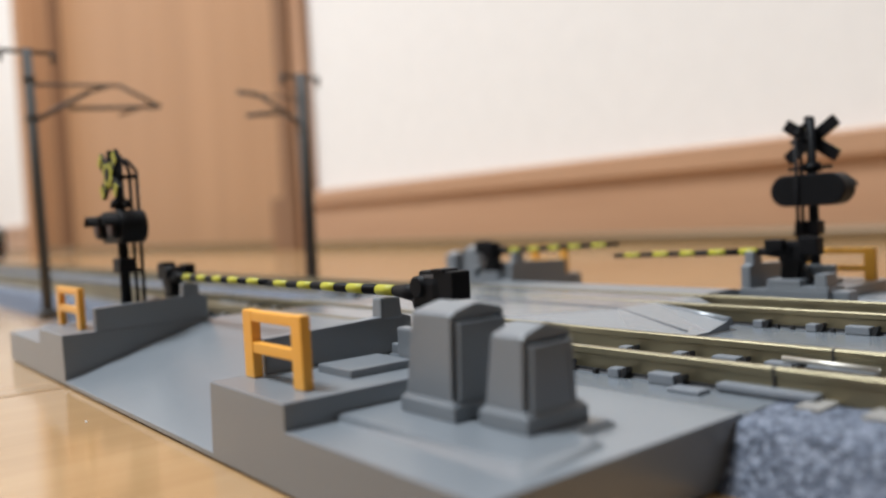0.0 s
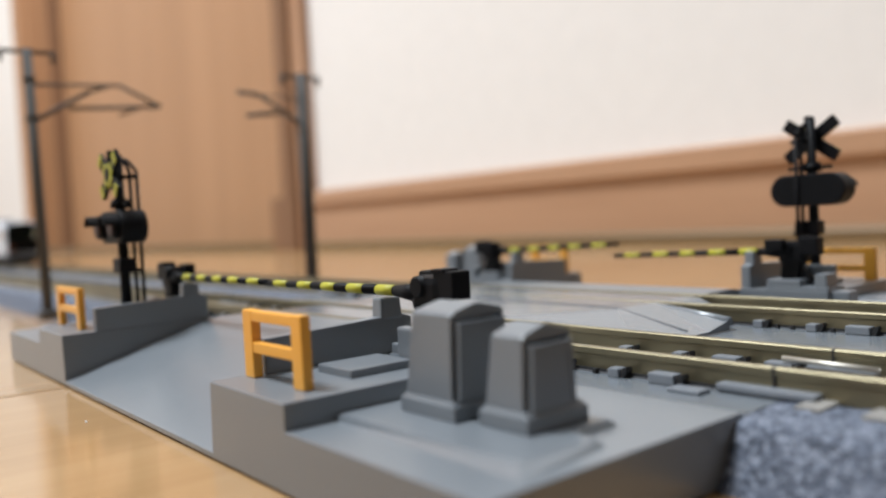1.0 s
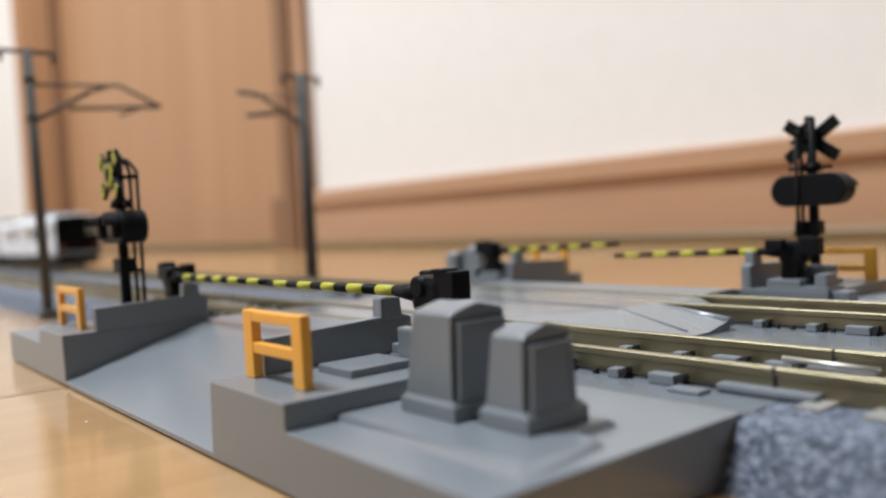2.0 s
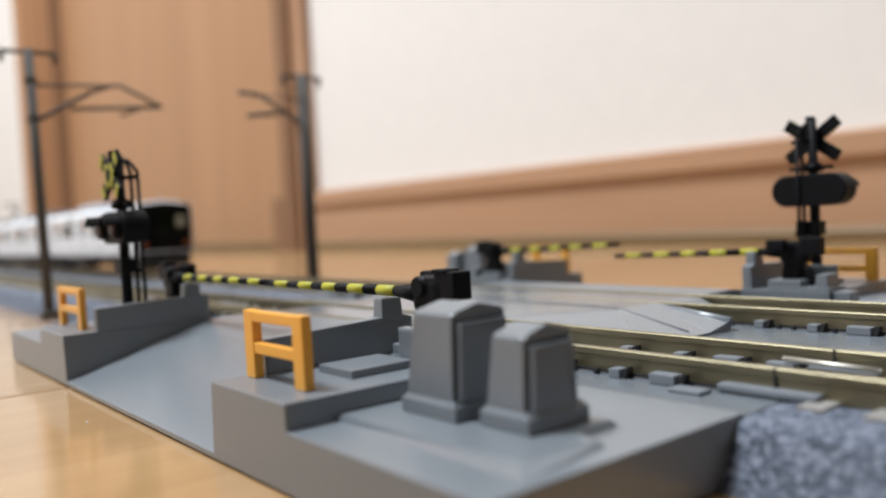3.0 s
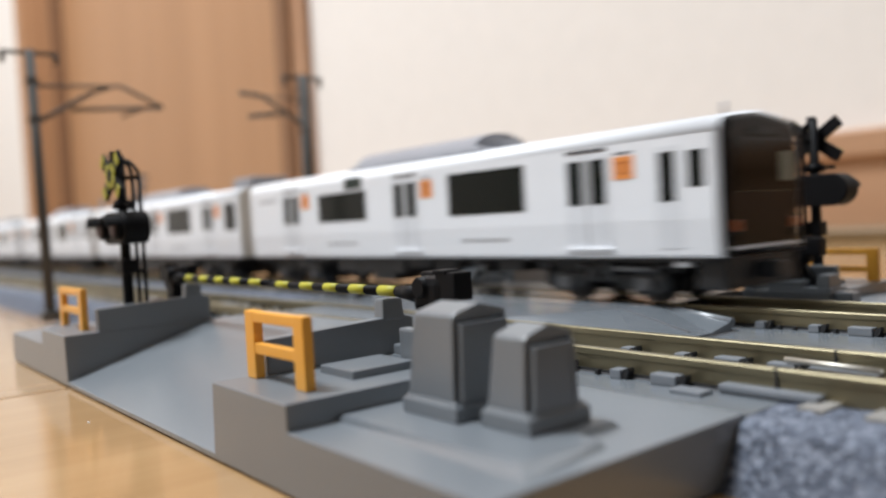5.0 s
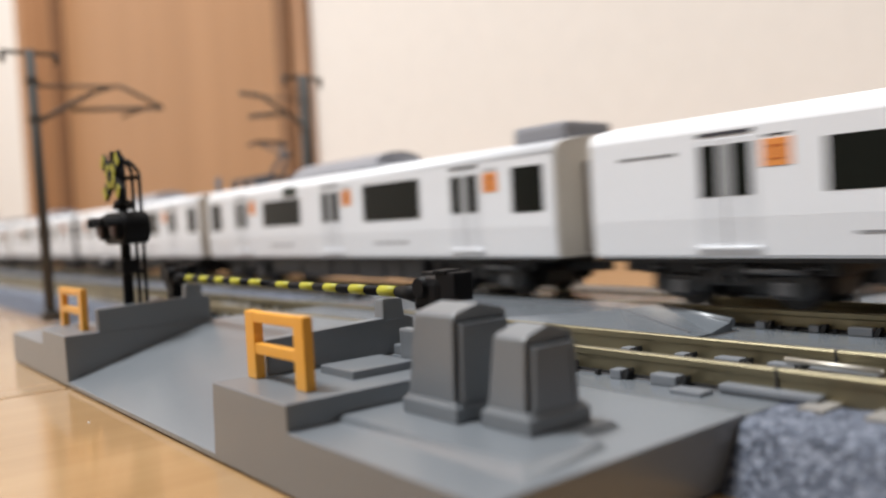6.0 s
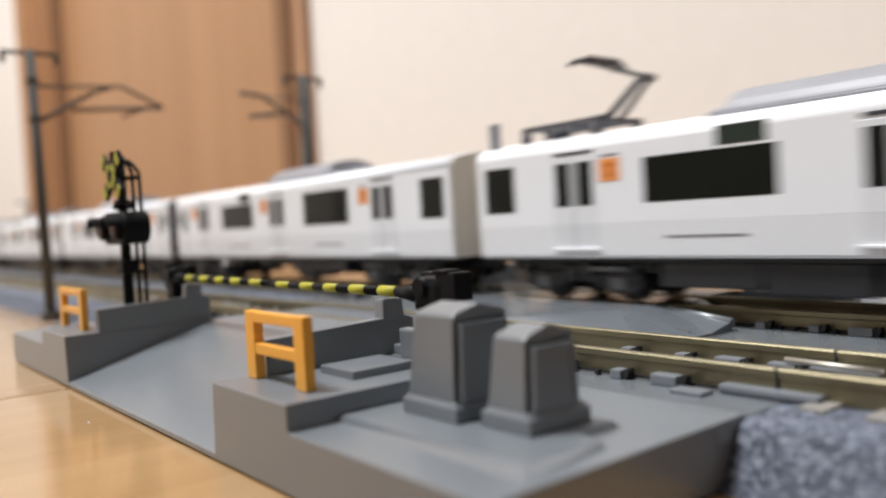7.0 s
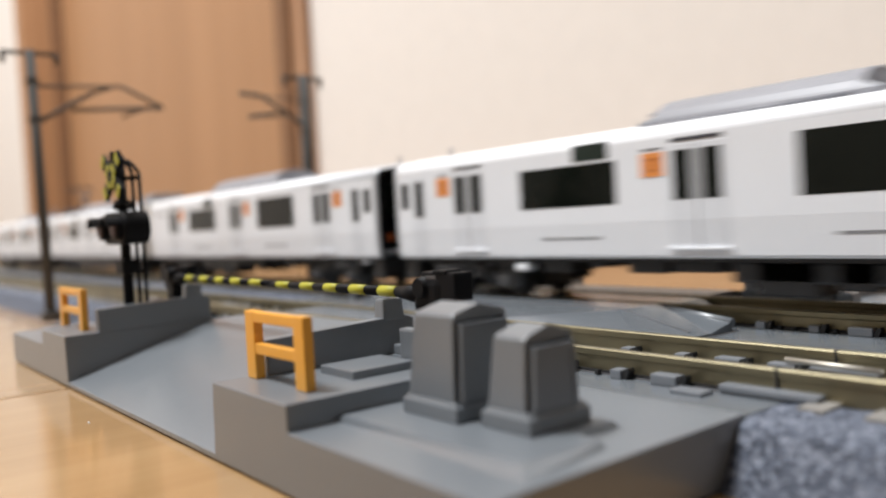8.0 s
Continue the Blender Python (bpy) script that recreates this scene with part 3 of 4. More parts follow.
    clip_long = mesh_of("rail_clip", box(B(), -1.3, 1.3, -0.7, 0.7, 0, 0.95, 0.15), CLIP)
    hook = mesh_of("rail_hook", prism(B(), [(-0.3, 0), (0.3, 0), (0.62, 0.75), (0.5, 1.05), (0.2, 0.95), (-0.1, 0.55)], "y", -0.45, 0.45, 0.05), UNDER)
    pin = mesh_of("rail_pin", box(B(), -0.2, 0.2, -0.25, 0.25, 0, 0.55, 0.04), UNDER)
    for yc in (NEAR, FAR):
        for side in (-1, 1):
            y_out, y_in = yc + side * 6.1, yc + side * 3.6
            shift = -1.6 if yc == NEAR else 0.2
            for x in (-44.3, -50.8, -136.7, -129.5):
                for y in (y_out, y_in):
                    shared("rail_clip", clip, plate, x + shift, y, 4.75)
                    shared("rail_hook", hook, plate, x + shift + 0.78, y, 4.75)
            for x in (-39.2, -142.0, -34.0):
                for y in (y_out, y_in):
                    if x == -34.0 and y == NEAR - 6.1:
                        part("rail_clip", box(B(), -39.0, -36.0, 53.9, 55.6, 4.7, 5.1, 0.12), CLIP, plate, "flat grey clip before the rail joiner")
                        continue
                    shared("rail_clip", clip_long, plate, x + shift, y, 4.75)
                    shared("rail_hook", hook, plate, x + shift + 1.5, y, 4.75)
            for x in (-41.9, -46.6, -48.4, -54.5):
                shared("rail_pin", pin, plate, x, y_out, 4.7)


# ---- tracks ----
def build_track(name, yc, label):
    tr = thing(name, CX, yc, 0, label, "model track", "model railway tracks")
    x0, x1 = -1650, 296
    for s in (-1, 1):
        yr = yc + s * 4.85
        prof = [(yr - 0.32, 4.8), (yr + 0.32, 4.8), (yr + 0.28, 6.25), (yr + 0.42, 6.4), (yr + 0.42, 6.93), (yr + 0.34, 7.0),
                (yr - 0.34, 7.0), (yr - 0.42, 6.93), (yr - 0.42, 6.4), (yr - 0.28, 6.25)]
        rail = part("rail", prism(B(), prof, "x", x0, x1), RAIL, tr)
        part("rail_head", box(B(), x0, x1, yr - 0.33, yr + 0.33, 6.99, 7.015), RAIL_TOP, rail, "polished running surface")
        for xj in (-30.3, -150.8):
            part("joint_gap", box(B(), xj - 1.3, xj - 1.1, yr - 0.46, yr + 0.46, 5.0, 7.03), UNDER, rail, "dark gap at the rail joint")
            part("rail_joiner", box(B(), xj - 5.6, xj + 2.5, yr - 1.5, yr + 0.9, 4.85, 5.5, 0.2), CLIP, rail, "flat grey rail joiner")
    # roadbed: sloping sides of loose-looking stone
    for a, b in ((x0, -150.6), (-30.55, x1)):
        near_end = a > -100
        bm = B()
        xs = [a + (b - a) * i / 1 for i in (0, 1)]
        if near_end:
            xs = [a + 0.45 * i for i in range(180)] + [60, b]
        else:
            xs = [a, -420] + [-420 + (b + 420) * i / 300 for i in range(1, 301)]
        prof = [(-15.0, 0.0), (-14.5, 0.8), (-14.0, 1.6), (-13.5, 2.4), (-13.0, 3.2), (-12.5, 4.0), (-12.2, 4.4), (-11.4, 4.55), (-10.2, 4.6), (-8.6, 4.65), (-7.6, 4.8), (-5, 4.75), (0, 4.7)]
        prof += [(-p, q) for p, q in prof[-2::-1]]
        rng = random.Random(5 + int(yc))
        grid = []
        for x in xs:
            row = []
            for j, (p, q) in enumerate(prof):
                h = rng.uniform(-0.1, 0.1) if 0 < j < len(prof) - 1 else 0
                row.append(bm.verts.new((x, yc + p + h * 0.8, max(0, q + h))))
            grid.append(row)
        for r0, r1 in zip(grid, grid[1:]):
            for j in range(len(prof) - 1):
                bm.faces.new((r0[j], r1[j], r1[j + 1], r0[j + 1])).smooth = True
        bm.faces.new(grid[0]), bm.faces.new(grid[-1][::-1])
        part("ballast", bm, BALLAST, tr, "grey speckled stone ballast shoulder")
    me = mesh_of("sleeper", box(B(), -1.0, 1.0, -7.9, 7.9, 0, 0.75, 0.15), SLEEPER)
    x = -152.5
    while x > -640:
        shared("sleeper", me, tr, x, yc, 4.3)
        x -= 4.6
    x = -27.6
    while x < 90:
        shared("sleeper", me, tr, x, yc, 4.3)
        x += 4.6
    return tr


def build_tracks():
    a = build_track("near_track", NEAR, "near model track with brassy rails on grey ballast")
    build_track("far_track", FAR, "far model track with brassy rails on grey ballast")
    part("contact_rod", rod(B(), (-35.3, NEAR + 3.1, 6.1), (-27.2, NEAR + 3.1, 5.9), 0.24, None, 14, 0.1), STEEL, a, "bright steel rod beside the rail")


def build_mast(x, y, z0, top, s, pieces, label, wide=1.2):
    """A catenary mast whose bracket reaches over the track in the direction s."""
    m = thing("catenary_mast", x, y, z0, label, "catenary mast", "catenary masts")
    part("foot", box(B(), x - 2.2, x + 2.2, y - 2.0, y + 2.0, z0, z0 + 2.2, 0.3), MAST, m)
    part("pole", rod(B(), (x, y, z0), (x, y, top), wide, wide * 0.9, 14), MAST, m)
    part("cross_arm", bar(B(), (x - 0.5, y - 6.2, top - 0.6), (x - 0.5, y + 6.2, top - 0.6), 0.8, 0.8), MAST, m)
    for k in (-5.7, 5.7):
        part("insulator", rod(B(), (x - 0.5, y + k, top - 3.0), (x - 0.5, y + k, top - 0.5), 0.55, None, 8), MAST, m)
    for name, d0, z0, d1, z1, r in pieces:
        part(name, rod(B(), (x, y + s * d0, top - z0), (x, y + s * d1, top - z1), r, None, 8), MAST, m)
    part("clamp", box(B(), x - 1.25, x + 1.25, y - 1.25, y + 1.25, top - 8.0, top - 6.6, 0.2), MAST, m)
    part("clamp", box(B(), x - 1.25, x + 1.25, y - 1.25, y + 1.25, top - 17.0, top - 15.6, 0.2), MAST, m)
    return m


# ---- the train ----
CAR, PITCH = 127.6, 134.0
SIDE = 9.85


def tumble(z):
    """How far the car side leans in below the waist."""
    return 0.055 * max(0.0, 18.3 - z)


def car_profile(inset=0.0):
    w = SIDE - inset
    pts = [(-w + 0.5, 13.42), (-w + tumble(13.8), 13.8), (-w, 18.3), (-w, 28.7)]
    for i in range(1, 9):
        a = math.pi - i / 8 * radians(66)
        pts.append((-w + 2.2 + 2.2 * math.cos(a), 28.7 + 1.95 * math.sin(a)))
    last = pts[-1]
    pts += [(-4.0, 31.35 - inset), (0, 31.7 - inset)]
    return pts + [(-p, q) for p, q in pts[-2::-1]]


def build_car(cab, panto, front_unit, rear_window, cooler, label):
    """One car with its front (or cab) end at x = 0 and its body towards -x, on the far track."""
    c = thing("train_car", 0, FAR, RAILZ, label, "train car", "cars of the model train")
    Y0 = FAR - SIDE
    prof = [(FAR + p, q) for p, q in car_profile()]
    tip = -0.55 if cab else -0.4
    body = part("body", prism(B(), prof, "x", -CAR + 0.4, tip, 0.0), WHITE_BODY, c, "glossy white car body")
    for f in body.data.polygons:
        f.use_smooth = abs(f.normal.x) < 0.5 and f.normal.z > 0.05
    inner = [(FAR + p * 0.985, q) for p, q in car_profile(0.12)]
    part("end_wall", prism(B(), inner, "x", -CAR, -CAR + 0.6), END_BEIGE, c, "beige grey car end")
    part("gangway", box(B(), -CAR - 1.3, -CAR + 0.2, FAR - 3.6, FAR + 3.6, 13.9, 27.6, 0.3), GANGWAY, c)
    if cab:
        face = []
        for p, q in car_profile(0.25):
            face.append((FAR + p, q))
        m = B()
        rings = []
        for x, k in ((tip - 0.2, 0.985), (-0.4, 0.98), (0.05, 0.955), (0.35, 0.89)):
            rings.append([m.verts.new((x, FAR + (a - FAR) * k, 21.8 + (b - 21.8) * (k ** 0.7))) for a, b in face])
        for r0, r1 in zip(rings, rings[1:]):
            for i in range(len(face)):
                j = (i + 1) % len(face)
                m.faces.new((r0[i], r0[j], r1[j], r1[i])).smooth = True
        m.faces.new(rings[-1]), m.faces.new(rings[0][::-1])
        mask = part("front_mask", m, BLACK_GLOSS, c, "glossy black cab front")
        rim = B()
        back, lip = [[rim.verts.new((x, FAR + p, q)) for p, q in car_profile(inset)] for x, inset in ((tip - 0.01, 0.0), (-0.08, 0.4))]
        for i in range(len(back)):
            j = (i + 1) % len(back)
            rim.faces.new((back[i], back[j], lip[j], lip[i])).smooth = True
        part("front_rim", rim, DOOR_GREY, c, "pale grey rounded rim round the cab front")
        part("cab_window", box(B(), 0.2, 0.55, FAR - 7.6, FAR + 7.6, 21.2, 28.0, 0.2), GLASS_DARK, mask)
        part("destination_board", box(B(), 0.2, 0.5, FAR - 3.0, FAR + 3.0, 28.3, 29.3, 0.08), GLASS_DARK, mask)
        # pale patch standing in for a reflection in the cab window
        part("reflection_patch", box(B(), 0.5, 0.62, FAR + 3.8, FAR + 6.6, 22.6, 26.4, 0.1), PALE_REFLECTION, mask, "pale green grey reflection painted on the cab window")
        for k in (-1, 1):
            part("tail_lamp", box(B(), 0.2, 0.6, FAR + k * 7.0 - 0.75, FAR + k * 7.0 + 0.75, 16.5, 17.9, 0.25), TAIL, mask, "orange red tail lamp")
            part("headlamp", box(B(), 0.2, 0.6, FAR + k * 7.0 - 0.75, FAR + k * 7.0 + 0.75, 15.2, 16.4, 0.15), GLASS_DARK, mask)
        part("front_sill", box(B(), -1.2, 0.45, FAR - 8.3, FAR + 8.3, 14.2, 14.7, 0.15), DOOR_GREY, c, "pale sill under the cab front")
        part("front_skirt", box(B(), -4.5, -0.2, FAR - 8.6, FAR + 8.6, 9.3, 14.0, 0.5, 0.3), UNDER, c)
        part("coupler", box(B(), -2, 2.4, FAR - 1.3, FAR + 1.3, 10.4, 12.6, 0.3), UNDER_GREY, c)
        # two white boxes added to imitate bright reflections under the car
        part("step_plate", box(B(), -7.3, -5.2, Y0 + 0.8, Y0 + 2.2, 12.2, 13.2, 0.15), DOOR_GREY, c, "small white box in place of a bright reflection")
        part("white_glint_box", box(B(), -33.4, -31.0, FAR + 7.6, FAR + 9.75, 11.4, 12.5, 0.3), WHITE_BODY, c, "small white underfloor box in place of a bright reflection")
        part("antenna", rod(B(), (-5, FAR, 31.0), (-5, FAR, 33.4), 0.35, 0.25, 8), ROOF_GREY, c)
    else:
        part("end_wall", prism(B(), inner, "x", -0.6, 0), END_BEIGE, c, "beige grey car end")
        part("gangway", box(B(), -0.2, 1.3, FAR - 3.6, FAR + 3.6, 13.9, 27.6, 0.3), GANGWAY, c)
    for side in (-1, 1):
        out = FAR + side * SIDE

        def slab(name, d0, d1, z0, z1, mat, proud, parent, label="", cut=0.12):
            ys = sorted((out - side * 0.5, out + side * proud))
            bm = box(B(), -d1, -d0, ys[0], ys[1], z0, z1, cut if proud > 0.05 else 0.0)
            if z0 < 18.3 < z1:
                bmesh.ops.bisect_plane(bm, geom=bm.verts[:] + bm.edges[:] + bm.faces[:], plane_co=(0, 0, 18.3), plane_no=(0, 0, 1))
            for v in bm.verts:
                v.co.y -= side * tumble(v.co.z)
            return part(name, bm, mat, parent, label)

        for n, dc in enumerate((20.6, 63.6, 106.8)):
            door = slab("door", dc - 4.0, dc + 4.0, 14.6, 27.7, DOOR_GREY, 0.07, c, "pale grey double passenger door", 0.06)
            slab("door_window", dc - 3.4, dc - 0.95, 20.8, 27.0, GLASS_DARK, 0.13, door)
            slab("door_window", dc + 0.95, dc + 3.4, 20.8, 27.0, GLASS_DARK, 0.13, door)
            slab("door_pillar", dc - 0.92, dc + 0.92, 20.9, 26.9, PILLAR_GREY, 0.10, door, "grey pillar between the door windows", 0.0)
            slab("door_seam", dc - 0.06, dc + 0.06, 14.7, 27.6, LETTER, 0.085, door, "", 0.0)
            slab("door_rail", dc - 3.6, dc + 3.6, 28.05, 28.5, LETTER, 0.10, c, "dark strip over the door", 0.04)
            slab("door_sill", dc - 4.2, dc + 4.2, 14.45, 14.85, WHITE_BODY, 0.35, c, "", 0.08)
            mark = slab("orange_mark", dc - 8.2, dc - 4.7, 23.9, 27.0, ORANGE_MARK, 0.06, c, "orange square marking with deeper orange bars", 0.03)
            slab("mark_bar", dc - 7.3, dc - 5.6, 26.0, 26.3, ORANGE_DEEP, 0.08, mark, "", 0.0)
            slab("mark_bar", dc - 7.3, dc - 5.6, 24.6, 24.8, ORANGE_DEEP, 0.08, mark, "", 0.0)
            slab("mark_bar", dc - 6.7, dc - 6.2, 24.9, 26.0, ORANGE_DEEP, 0.08, mark, "", 0.0)
            slab("route_strip", dc - 8.0, dc - 5.0, 27.35, 27.55, LETTER, 0.06, c, "", 0.0)
        for d0, d1 in ((32.8, 51.2), (76.4, 94.8)):
            shown = (d0 > 60) == (side < 0)      # the lower window carries the display above it
            slab("window", d0, d1, 20.7 if shown else 20.4, 26.6 if shown else 27.5, GLASS_DARK, 0.06, c, "wide dark side window")
            slab("lettering", d0 + 4, d1 - 3, 16.05, 16.4, LETTER_SOFT, 0.03, c, "row of small dark lettering", 0.0)
        slab("upper_window", *((77.6, 84.1) if side < 0 else (43.6, 50.0)), 26.95, 29.3, DISPLAY, 0.07, c, "dark destination display")
        if cab:
            slab("window", 1.9, 4.3, 22.2, 26.8, GLASS_DARK, 0.06, c, "small dark cab side window")
            cd = slab("cab_door", 5.3, 9.2, 14.6, 27.6, DOOR_GREY, 0.04, c, "", 0.0)
            slab("cab_door_window", 6.1, 8.5, 20.6, 26.9, GLASS_DARK, 0.10, cd)
            if not rear_window:
                slab("lettering", 113.5, 122.5, 26.2, 26.6, LETTER_SOFT, 0.03, c, "row of small dark lettering", 0.0)
        else:
            slab("window", 2.5, 9.3, 20.35, 27.4, GLASS_DARK, 0.06, c, "dark end window")
        if rear_window:
            slab("window", 118.8, 125.4, 20.35, 27.4, GLASS_DARK, 0.06, c, "dark end window")
    # roof equipment
    ac = [(FAR - 7.2 * math.cos(a), 29.8 + 4.65 * math.sin(a) ** 0.8) for a in [math.pi * i / 12 for i in range(13)]]
    b = B()
    tail = -cooler - (38.0 if panto else 31.5 if rear_window else 41.0)
    prism(b, ac, "x", tail, -cooler, 0.35)
    for v in b.verts:
        for e in (tail, -cooler):
            if abs(v.co.x - e) < 1.0 and v.co.z > 31.4:
                v.co.x += 2.4 if e < -cooler - 20 else -2.2
    air = part("air_conditioner", b, ROOF_GREY, c, "grey rounded roof air conditioner")
    for k in (-1, 1):
        for y, z in ((6.95, 31.0), (6.0, 32.4)):
            part("side_rib", rod(B(), (tail + 3.5, FAR + k * y, z), (-cooler - 1.5, FAR + k * y, z), 0.2, None, 6), ROOF_GREY, air)
    if front_unit:
        part("roof_box", box(B(), -13, -1.6, FAR - 5.4, FAR + 5.4, 30.6, 33.9, 0.9), ROOF_GREY, c, "small grey roof box")
    if panto:
        px = -CAR + 15.8
        pg = part("pantograph", box(B(), px - 9.5, px + 6, FAR - 5.2, FAR - 4.2, 33.0, 33.7, 0.15), ROOF_DARK, c, "raised grey single-arm pantograph")
        part("base_rail", box(B(), px - 9.5, px + 6, FAR + 4.2, FAR + 5.2, 33.0, 33.7, 0.15), ROOF_DARK, pg)
        for x in (px - 8.8, px - 2, px + 5.2):
            part("base_bar", box(B(), x - 0.5, x + 0.5, FAR - 5.1, FAR + 5.1, 33.05, 33.65, 0.1), ROOF_DARK, pg)
            for k in (-1, 1):
                part("insulator", rod(B(), (x, FAR + k * 4.7, 30.3), (x, FAR + k * 4.7, 32.8), 0.75, None, 10), UNDER_GREY, pg)
        knee, head = px + 11.0, px + 2.2
        for k in (-1, 1):
            part("lower_arm", bar(B(), (px + 4.8, FAR + k * 1.5, 33.4), (knee, FAR + k * 0.9, 38.6), 0.6, 0.6), ROOF_DARK, pg)
            part("upper_arm", bar(B(), (knee, FAR + k * 0.8, 38.6), (head + 0.4, FAR + k * 2.4, 42.1), 0.5, 0.5), ROOF_DARK, pg)
        part("knee_joint", rod(B(), (knee, FAR - 1.5, 38.6), (knee, FAR + 1.5, 38.6), 0.65, None, 12), ROOF_DARK, pg)
        part("balance_rod", rod(B(), (px + 2.2, FAR + 0.3, 33.6), (knee - 1.2, FAR + 0.2, 39.2), 0.2, None, 8), ROOF_DARK, pg)
        part("spring", rod(B(), (px - 5, FAR, 33.6), (px + 4, FAR, 33.8), 0.8, None, 10), ROOF_DARK, pg)
        for x in (px - 9.0, px + 5.5):
            part("end_post", box(B(), x - 0.5, x + 0.5, FAR - 5.3, FAR - 4.1, 30.2, 33.4, 0.1), ROOF_DARK, pg)
            part("end_post", box(B(), x - 0.5, x + 0.5, FAR + 4.1, FAR + 5.3, 30.2, 33.4, 0.1), ROOF_DARK, pg)
        for d in (-1.0, 1.0):
            b = B()
            bar(b, (head + d, FAR - 3.6, 42.6), (head + d, FAR + 3.6, 42.6), 0.8, 0.7)
            for k in (-1, 1):
                bar(b, (head + d, FAR + k * 3.5, 42.6), (head + d, FAR + k * 5.2, 41.8), 0.6, 0.6)
            part("collector", b, ROOF_DARK, pg)
        part("arrester", box(B(), -CAR + 1.6, -CAR + 3.0, FAR - 8.0, FAR - 6.7, 29.9, 34.8, 0.2), ROOF_GREY, c)
        part("cable_box", box(B(), px - 11, px - 8.6, FAR + 1.5, FAR + 4, 31, 34.2, 0.2), ROOF_DARK, c)
    # underframe
    part("floor_pan", box(B(), -CAR + 0.8, -1.6, FAR - 9.2, FAR + 9.2, 12.9, 13.75), UNDER, c)
    for d0, d1 in ((7.5, 33.0), (95.0, 121.0)):
        part("bolster", box(B(), -d1, -d0, FAR - 7.6, FAR + 7.6, 11.3, 12.95, 0.2), UNDER, c)
    for xb in (-19.8, -107.8):
        bogie = part("bogie", box(B(), xb - 9.5, xb + 9.5, FAR - 7.2, FAR + 7.2, 10.2, 11.6, 0.2), UNDER, c, "black bogie with side frames")
        for k in (-1, 1):
            y0, y1 = sorted((FAR + k * 6.9, FAR + k * 8.1))
            sf = B()
            prism(sf, [(xb - 10.5, 9.3), (xb - 9, 8.5), (xb - 5.5, 8.5), (xb - 3.5, 10.0), (xb + 3.5, 10.0), (xb + 5.5, 8.5), (xb + 9, 8.5), (xb + 10.5, 9.3),
                       (xb + 9.5, 11.4), (xb + 4, 11.0), (xb - 4, 11.0), (xb - 9.5, 11.4)], "y", y0, y1, 0.15)
            part("side_frame", sf, UNDER_GREY, bogie)
            part("air_spring", rod(B(), (xb, FAR + k * 6.6, 11.2), (xb, FAR + k * 6.6, 13.0), 2.0, None, 16), UNDER, bogie)
            part("brake_unit", box(B(), xb - 2.4, xb - 0.4, *sorted((FAR + k * 8.0, FAR + k * 8.8)), 10.3, 12.2, 0.2), UNDER, bogie)
            part("brake_unit", box(B(), xb + 0.9, xb + 2.2, *sorted((FAR + k * 8.0, FAR + k * 8.7)), 10.6, 12.8, 0.2), UNDER_GREY, bogie)
            part("damper", rod(B(), (xb + 2.5, FAR + k * 8.6, 11.9), (xb + 9.8, FAR + k * 8.6, 11.7), 0.45, 0.35, 10), UNDER_LIGHT, bogie, "grey damper")
            for a in (-10.4, -3.6, 3.6, 10.2):
                part("spring_cap", rod(B(), (xb + a, FAR + k * 7.7, 12.0), (xb + a, FAR + k * 7.7, 12.35), 0.85, None, 10), UNDER_LIGHT, bogie)
                part("spring_pot", rod(B(), (xb + a, FAR + k * 7.7, 9.2), (xb + a, FAR + k * 7.7, 12.1), 0.75, None, 10), UNDER, bogie)
            for a in (-7.0, 7.0):
                part("axle_box", box(B(), xb + a - 1.3, xb + a + 1.3, *sorted((FAR + k * 8.0, FAR + k * 8.6)), 8.9, 10.6, 0.25), UNDER_LIGHT, bogie, "grey axle box")
        part("traction_motor", box(B(), xb - 10.4, xb + 10.4, FAR - 3.2, FAR + 3.2, 8.3, 11.0, 0.5), UNDER, bogie)
        for a in (-7.0, 7.0):
            w = B()
            for k in (-1, 1):
                rod(w, (xb + a, FAR + k * 3.75, 9.9), (xb + a, FAR + k * 5.3, 9.9), 2.9, 2.85, 24)
            rod(w, (xb + a, FAR - 6.9, 9.9), (xb + a, FAR + 6.9, 9.9), 0.6, None, 10)
            part("wheelset", w, UNDER, bogie)
    for d0, d1, z0, m in ((35.5, 41.0, 11.2, UNDER), (45.0, 47.4, 12.0, UNDER_GREY), (51.5, 57.6, 11.3, UNDER), (58.6, 65.6, 11.5, UNDER), (67.0, 90.5, 10.4, UNDER_GREY),
                          (70.0, 77.5, 8.9, UNDER), (79.5, 84.0, 9.8, UNDER)):
        part("equipment_box", box(B(), -d1, -d0, FAR - 8.4, FAR - 2.2, z0, 13.0, 0.3), m, c)
        part("equipment_box", box(B(), -d1, -d0, FAR + 2.2, FAR + 8.4, z0, 13.0, 0.3), m, c)
    if panto:
        for d0, d1, z0 in ((34.5, 40.8, 9.2), (41.2, 46.5, 9.4), (46.9, 56.0, 9.2), (56.6, 66.2, 9.3), (67.0, 79.0, 9.1), (79.5, 93.6, 9.6)):
            part("equipment_box", box(B(), -d1, -d0, FAR - 8.6, FAR - 1.0, z0, 13.0, 0.3), UNDER_GREY, c, "dark grey inverter box under the floor")
    for x in (-3.0, -CAR + 3.0):
        part("drawbar", box(B(), x - 4.3, x + 4.3, FAR - 1.0, FAR + 1.0, 10.9, 12.4, 0.2), UNDER, c)
    return c


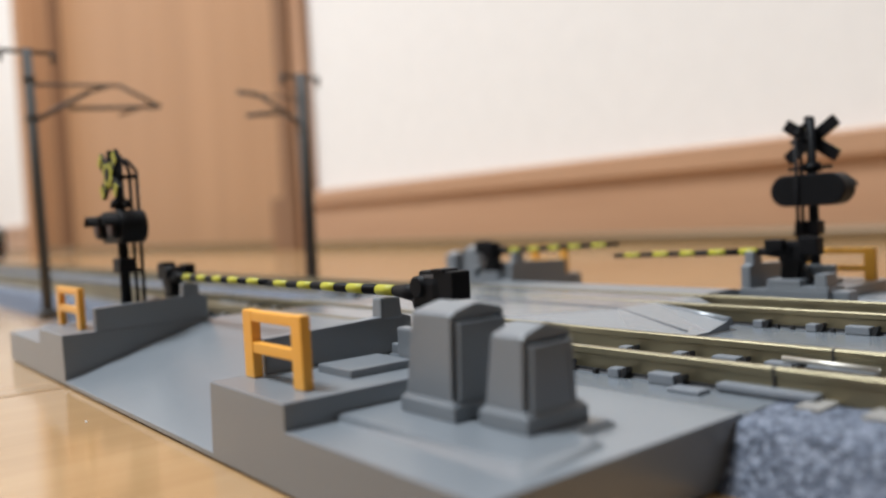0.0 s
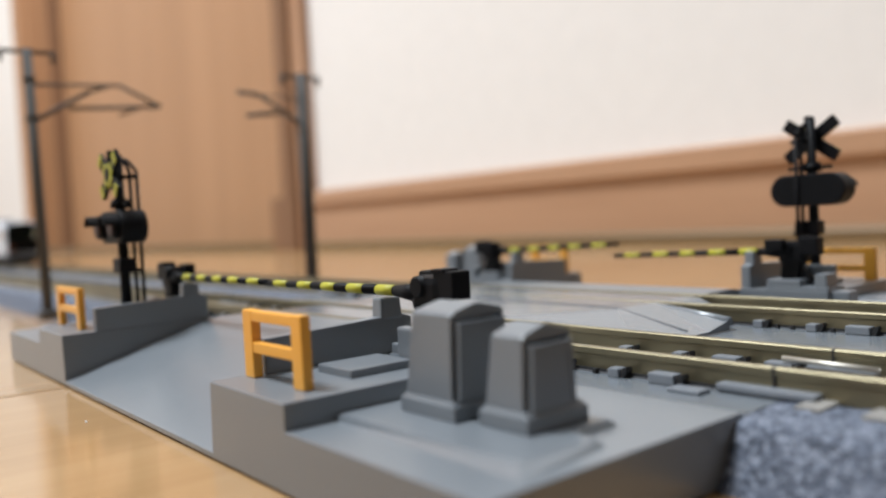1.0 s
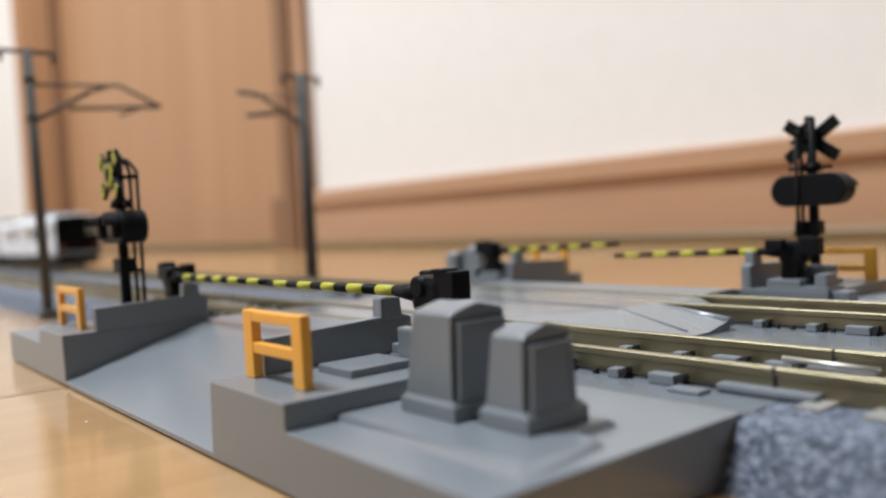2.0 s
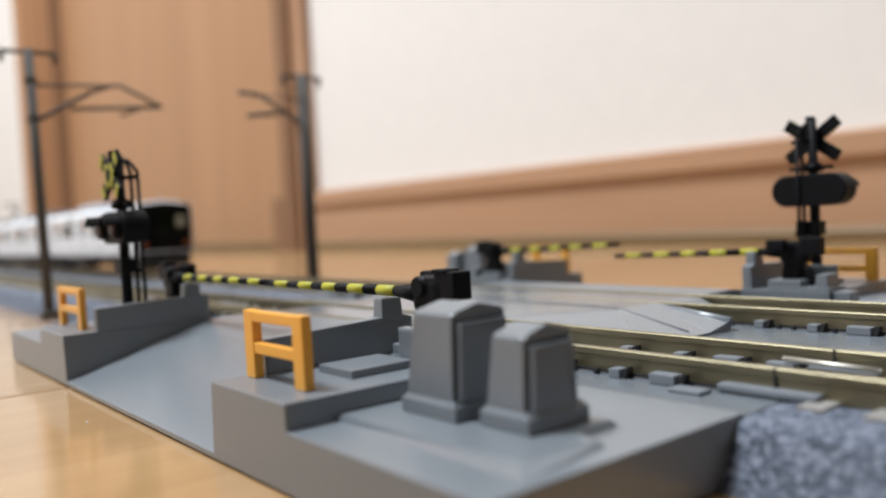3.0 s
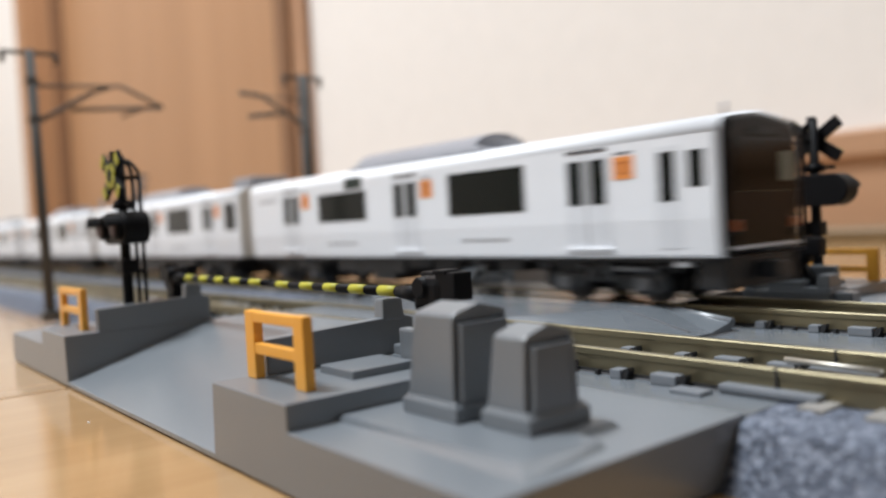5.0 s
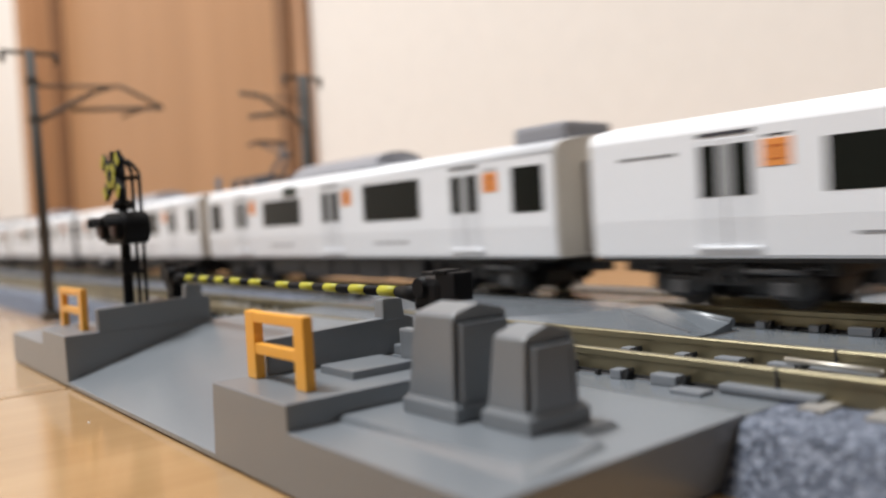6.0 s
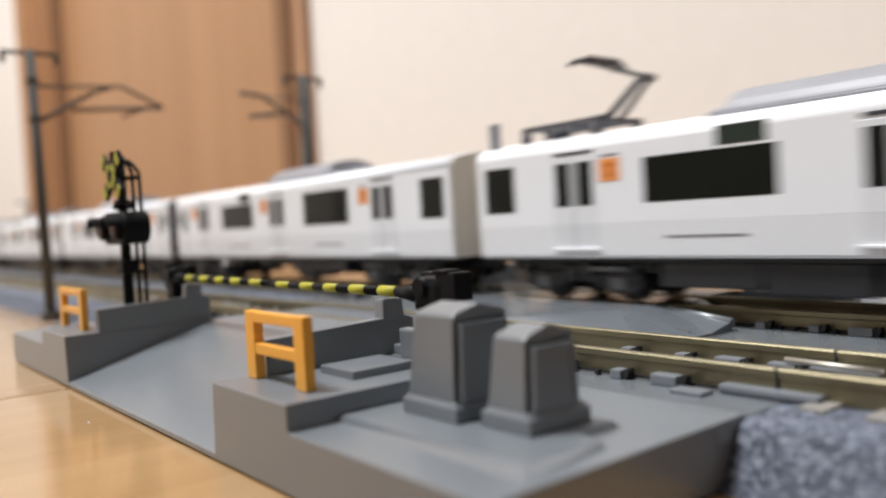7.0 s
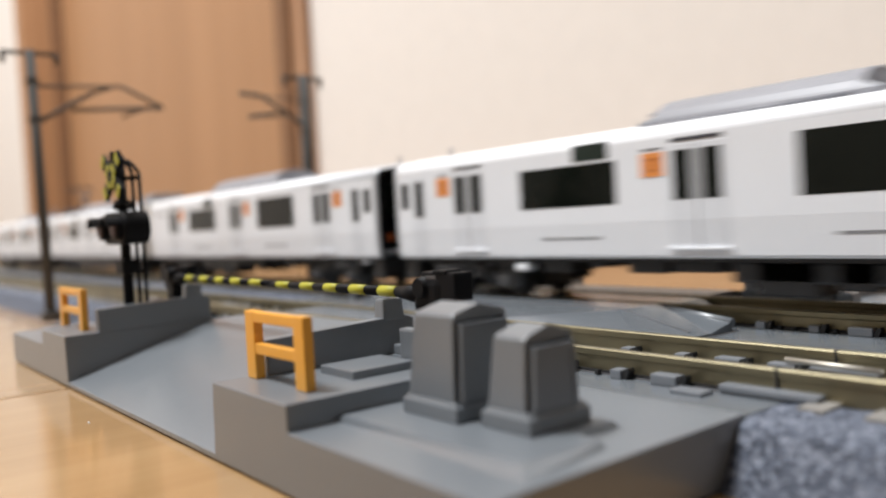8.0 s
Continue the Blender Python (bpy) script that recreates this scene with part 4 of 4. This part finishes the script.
def build_train():
    lead = build_car(True, False, False, False, 45.5, "white end car with black cab front, orange door markings")
    middle = build_car(False, True, True, True, 49.0, "white middle car with raised pantograph and orange door markings")
    trail = build_car(True, False, False, True, 53.0, "white end car with black cab at its trailing end")
    at = Matrix.Translation(Vector((0, FAR, RAILZ)) * MM)
    return [lead, middle, trail, copy_thing(lead, at), copy_thing(middle, at), copy_thing(trail, at)]


TRAIN = []


def motions():
    """The train runs along the far track; its nose is at these places (millimetres)."""
    nose = ((0.0, -6.88), (1.0, -5.63), (1.7, -4.76), (2.8, -3.384), (3.4, -2.634), (4.0, -1.884), (4.5, -1.259), (4.7, -1.004),
            (6.0, 0.637), (6.5, 1.286), (7.0, 1.929), (7.5, 2.569), (8.0, 3.232))
    for k, car in enumerate(TRAIN):
        back = k in (2, 5)      # these two run with the cab behind
        rows = []
        for t, n in nose:
            x = n * 85.3 - k * PITCH - (CAR if back else 0)
            rows.append((t, pose(x * MM, FAR * MM, RAILZ * MM, 0, 0, 180 if back else 0)))
        walk(car, rows)


def build_crumb():
    b = B()
    bmesh.ops.create_icosphere(b, subdivisions=1, radius=0.11)
    for v in b.verts:
        v.co += Vector((0.08 * noise.noise(v.co * 5), 0.06 * noise.noise(v.co * 7), 0)) + Vector((-90.8, 22.6, 0.08))
    whole("crumb", b, DOOR_GREY, "tiny pale crumb of dust lying on the wooden floor", "crumb", base=(-90.8, 22.6, 0))


build_room()
build_crumb()
build_tracks()
build_crossing()
mast = build_mast(-206.0, 44.6, 1.2, 65.2, 1,
                  (("tie", 0, 8.4, 20.6, 7.5, 0.38), ("strut", 0, 17.2, 13.4, 9.4, 0.55), ("strut_end", 13.4, 9.4, 18.2, 7.7, 0.45), ("stay", 20.6, 7.5, 30.6, 12.4, 0.48),
                   ("registration_arm", 8.4, 13.7, 30.6, 12.4, 0.5), ("steady_arm", 20.0, 15.0, 25.2, 13.0, 0.35)), "grey catenary mast with bracket beside the near track")
mast.rotation_euler = (0.0095, -0.0077, 0)      # leaned sideways to fit the camera's view
build_mast(-199.0, 112.2, 0.0, 62.8, -1,
           (("tie", 0, 7.0, 13.5, 6.3, 0.2), ("strut", 0, 14.4, 13.2, 6.4, 0.6), ("tie_end", 13.2, 6.4, 19.3, 6.0, 0.6),
            ("registration_arm", 9.2, 11.1, 17.0, 12.2, 0.6), ("steady_arm", 6.0, 10.8, 12.0, 11.8, 0.45)), "grey catenary mast with bracket beyond the far track", 1.75)
TRAIN += build_train()
motions()
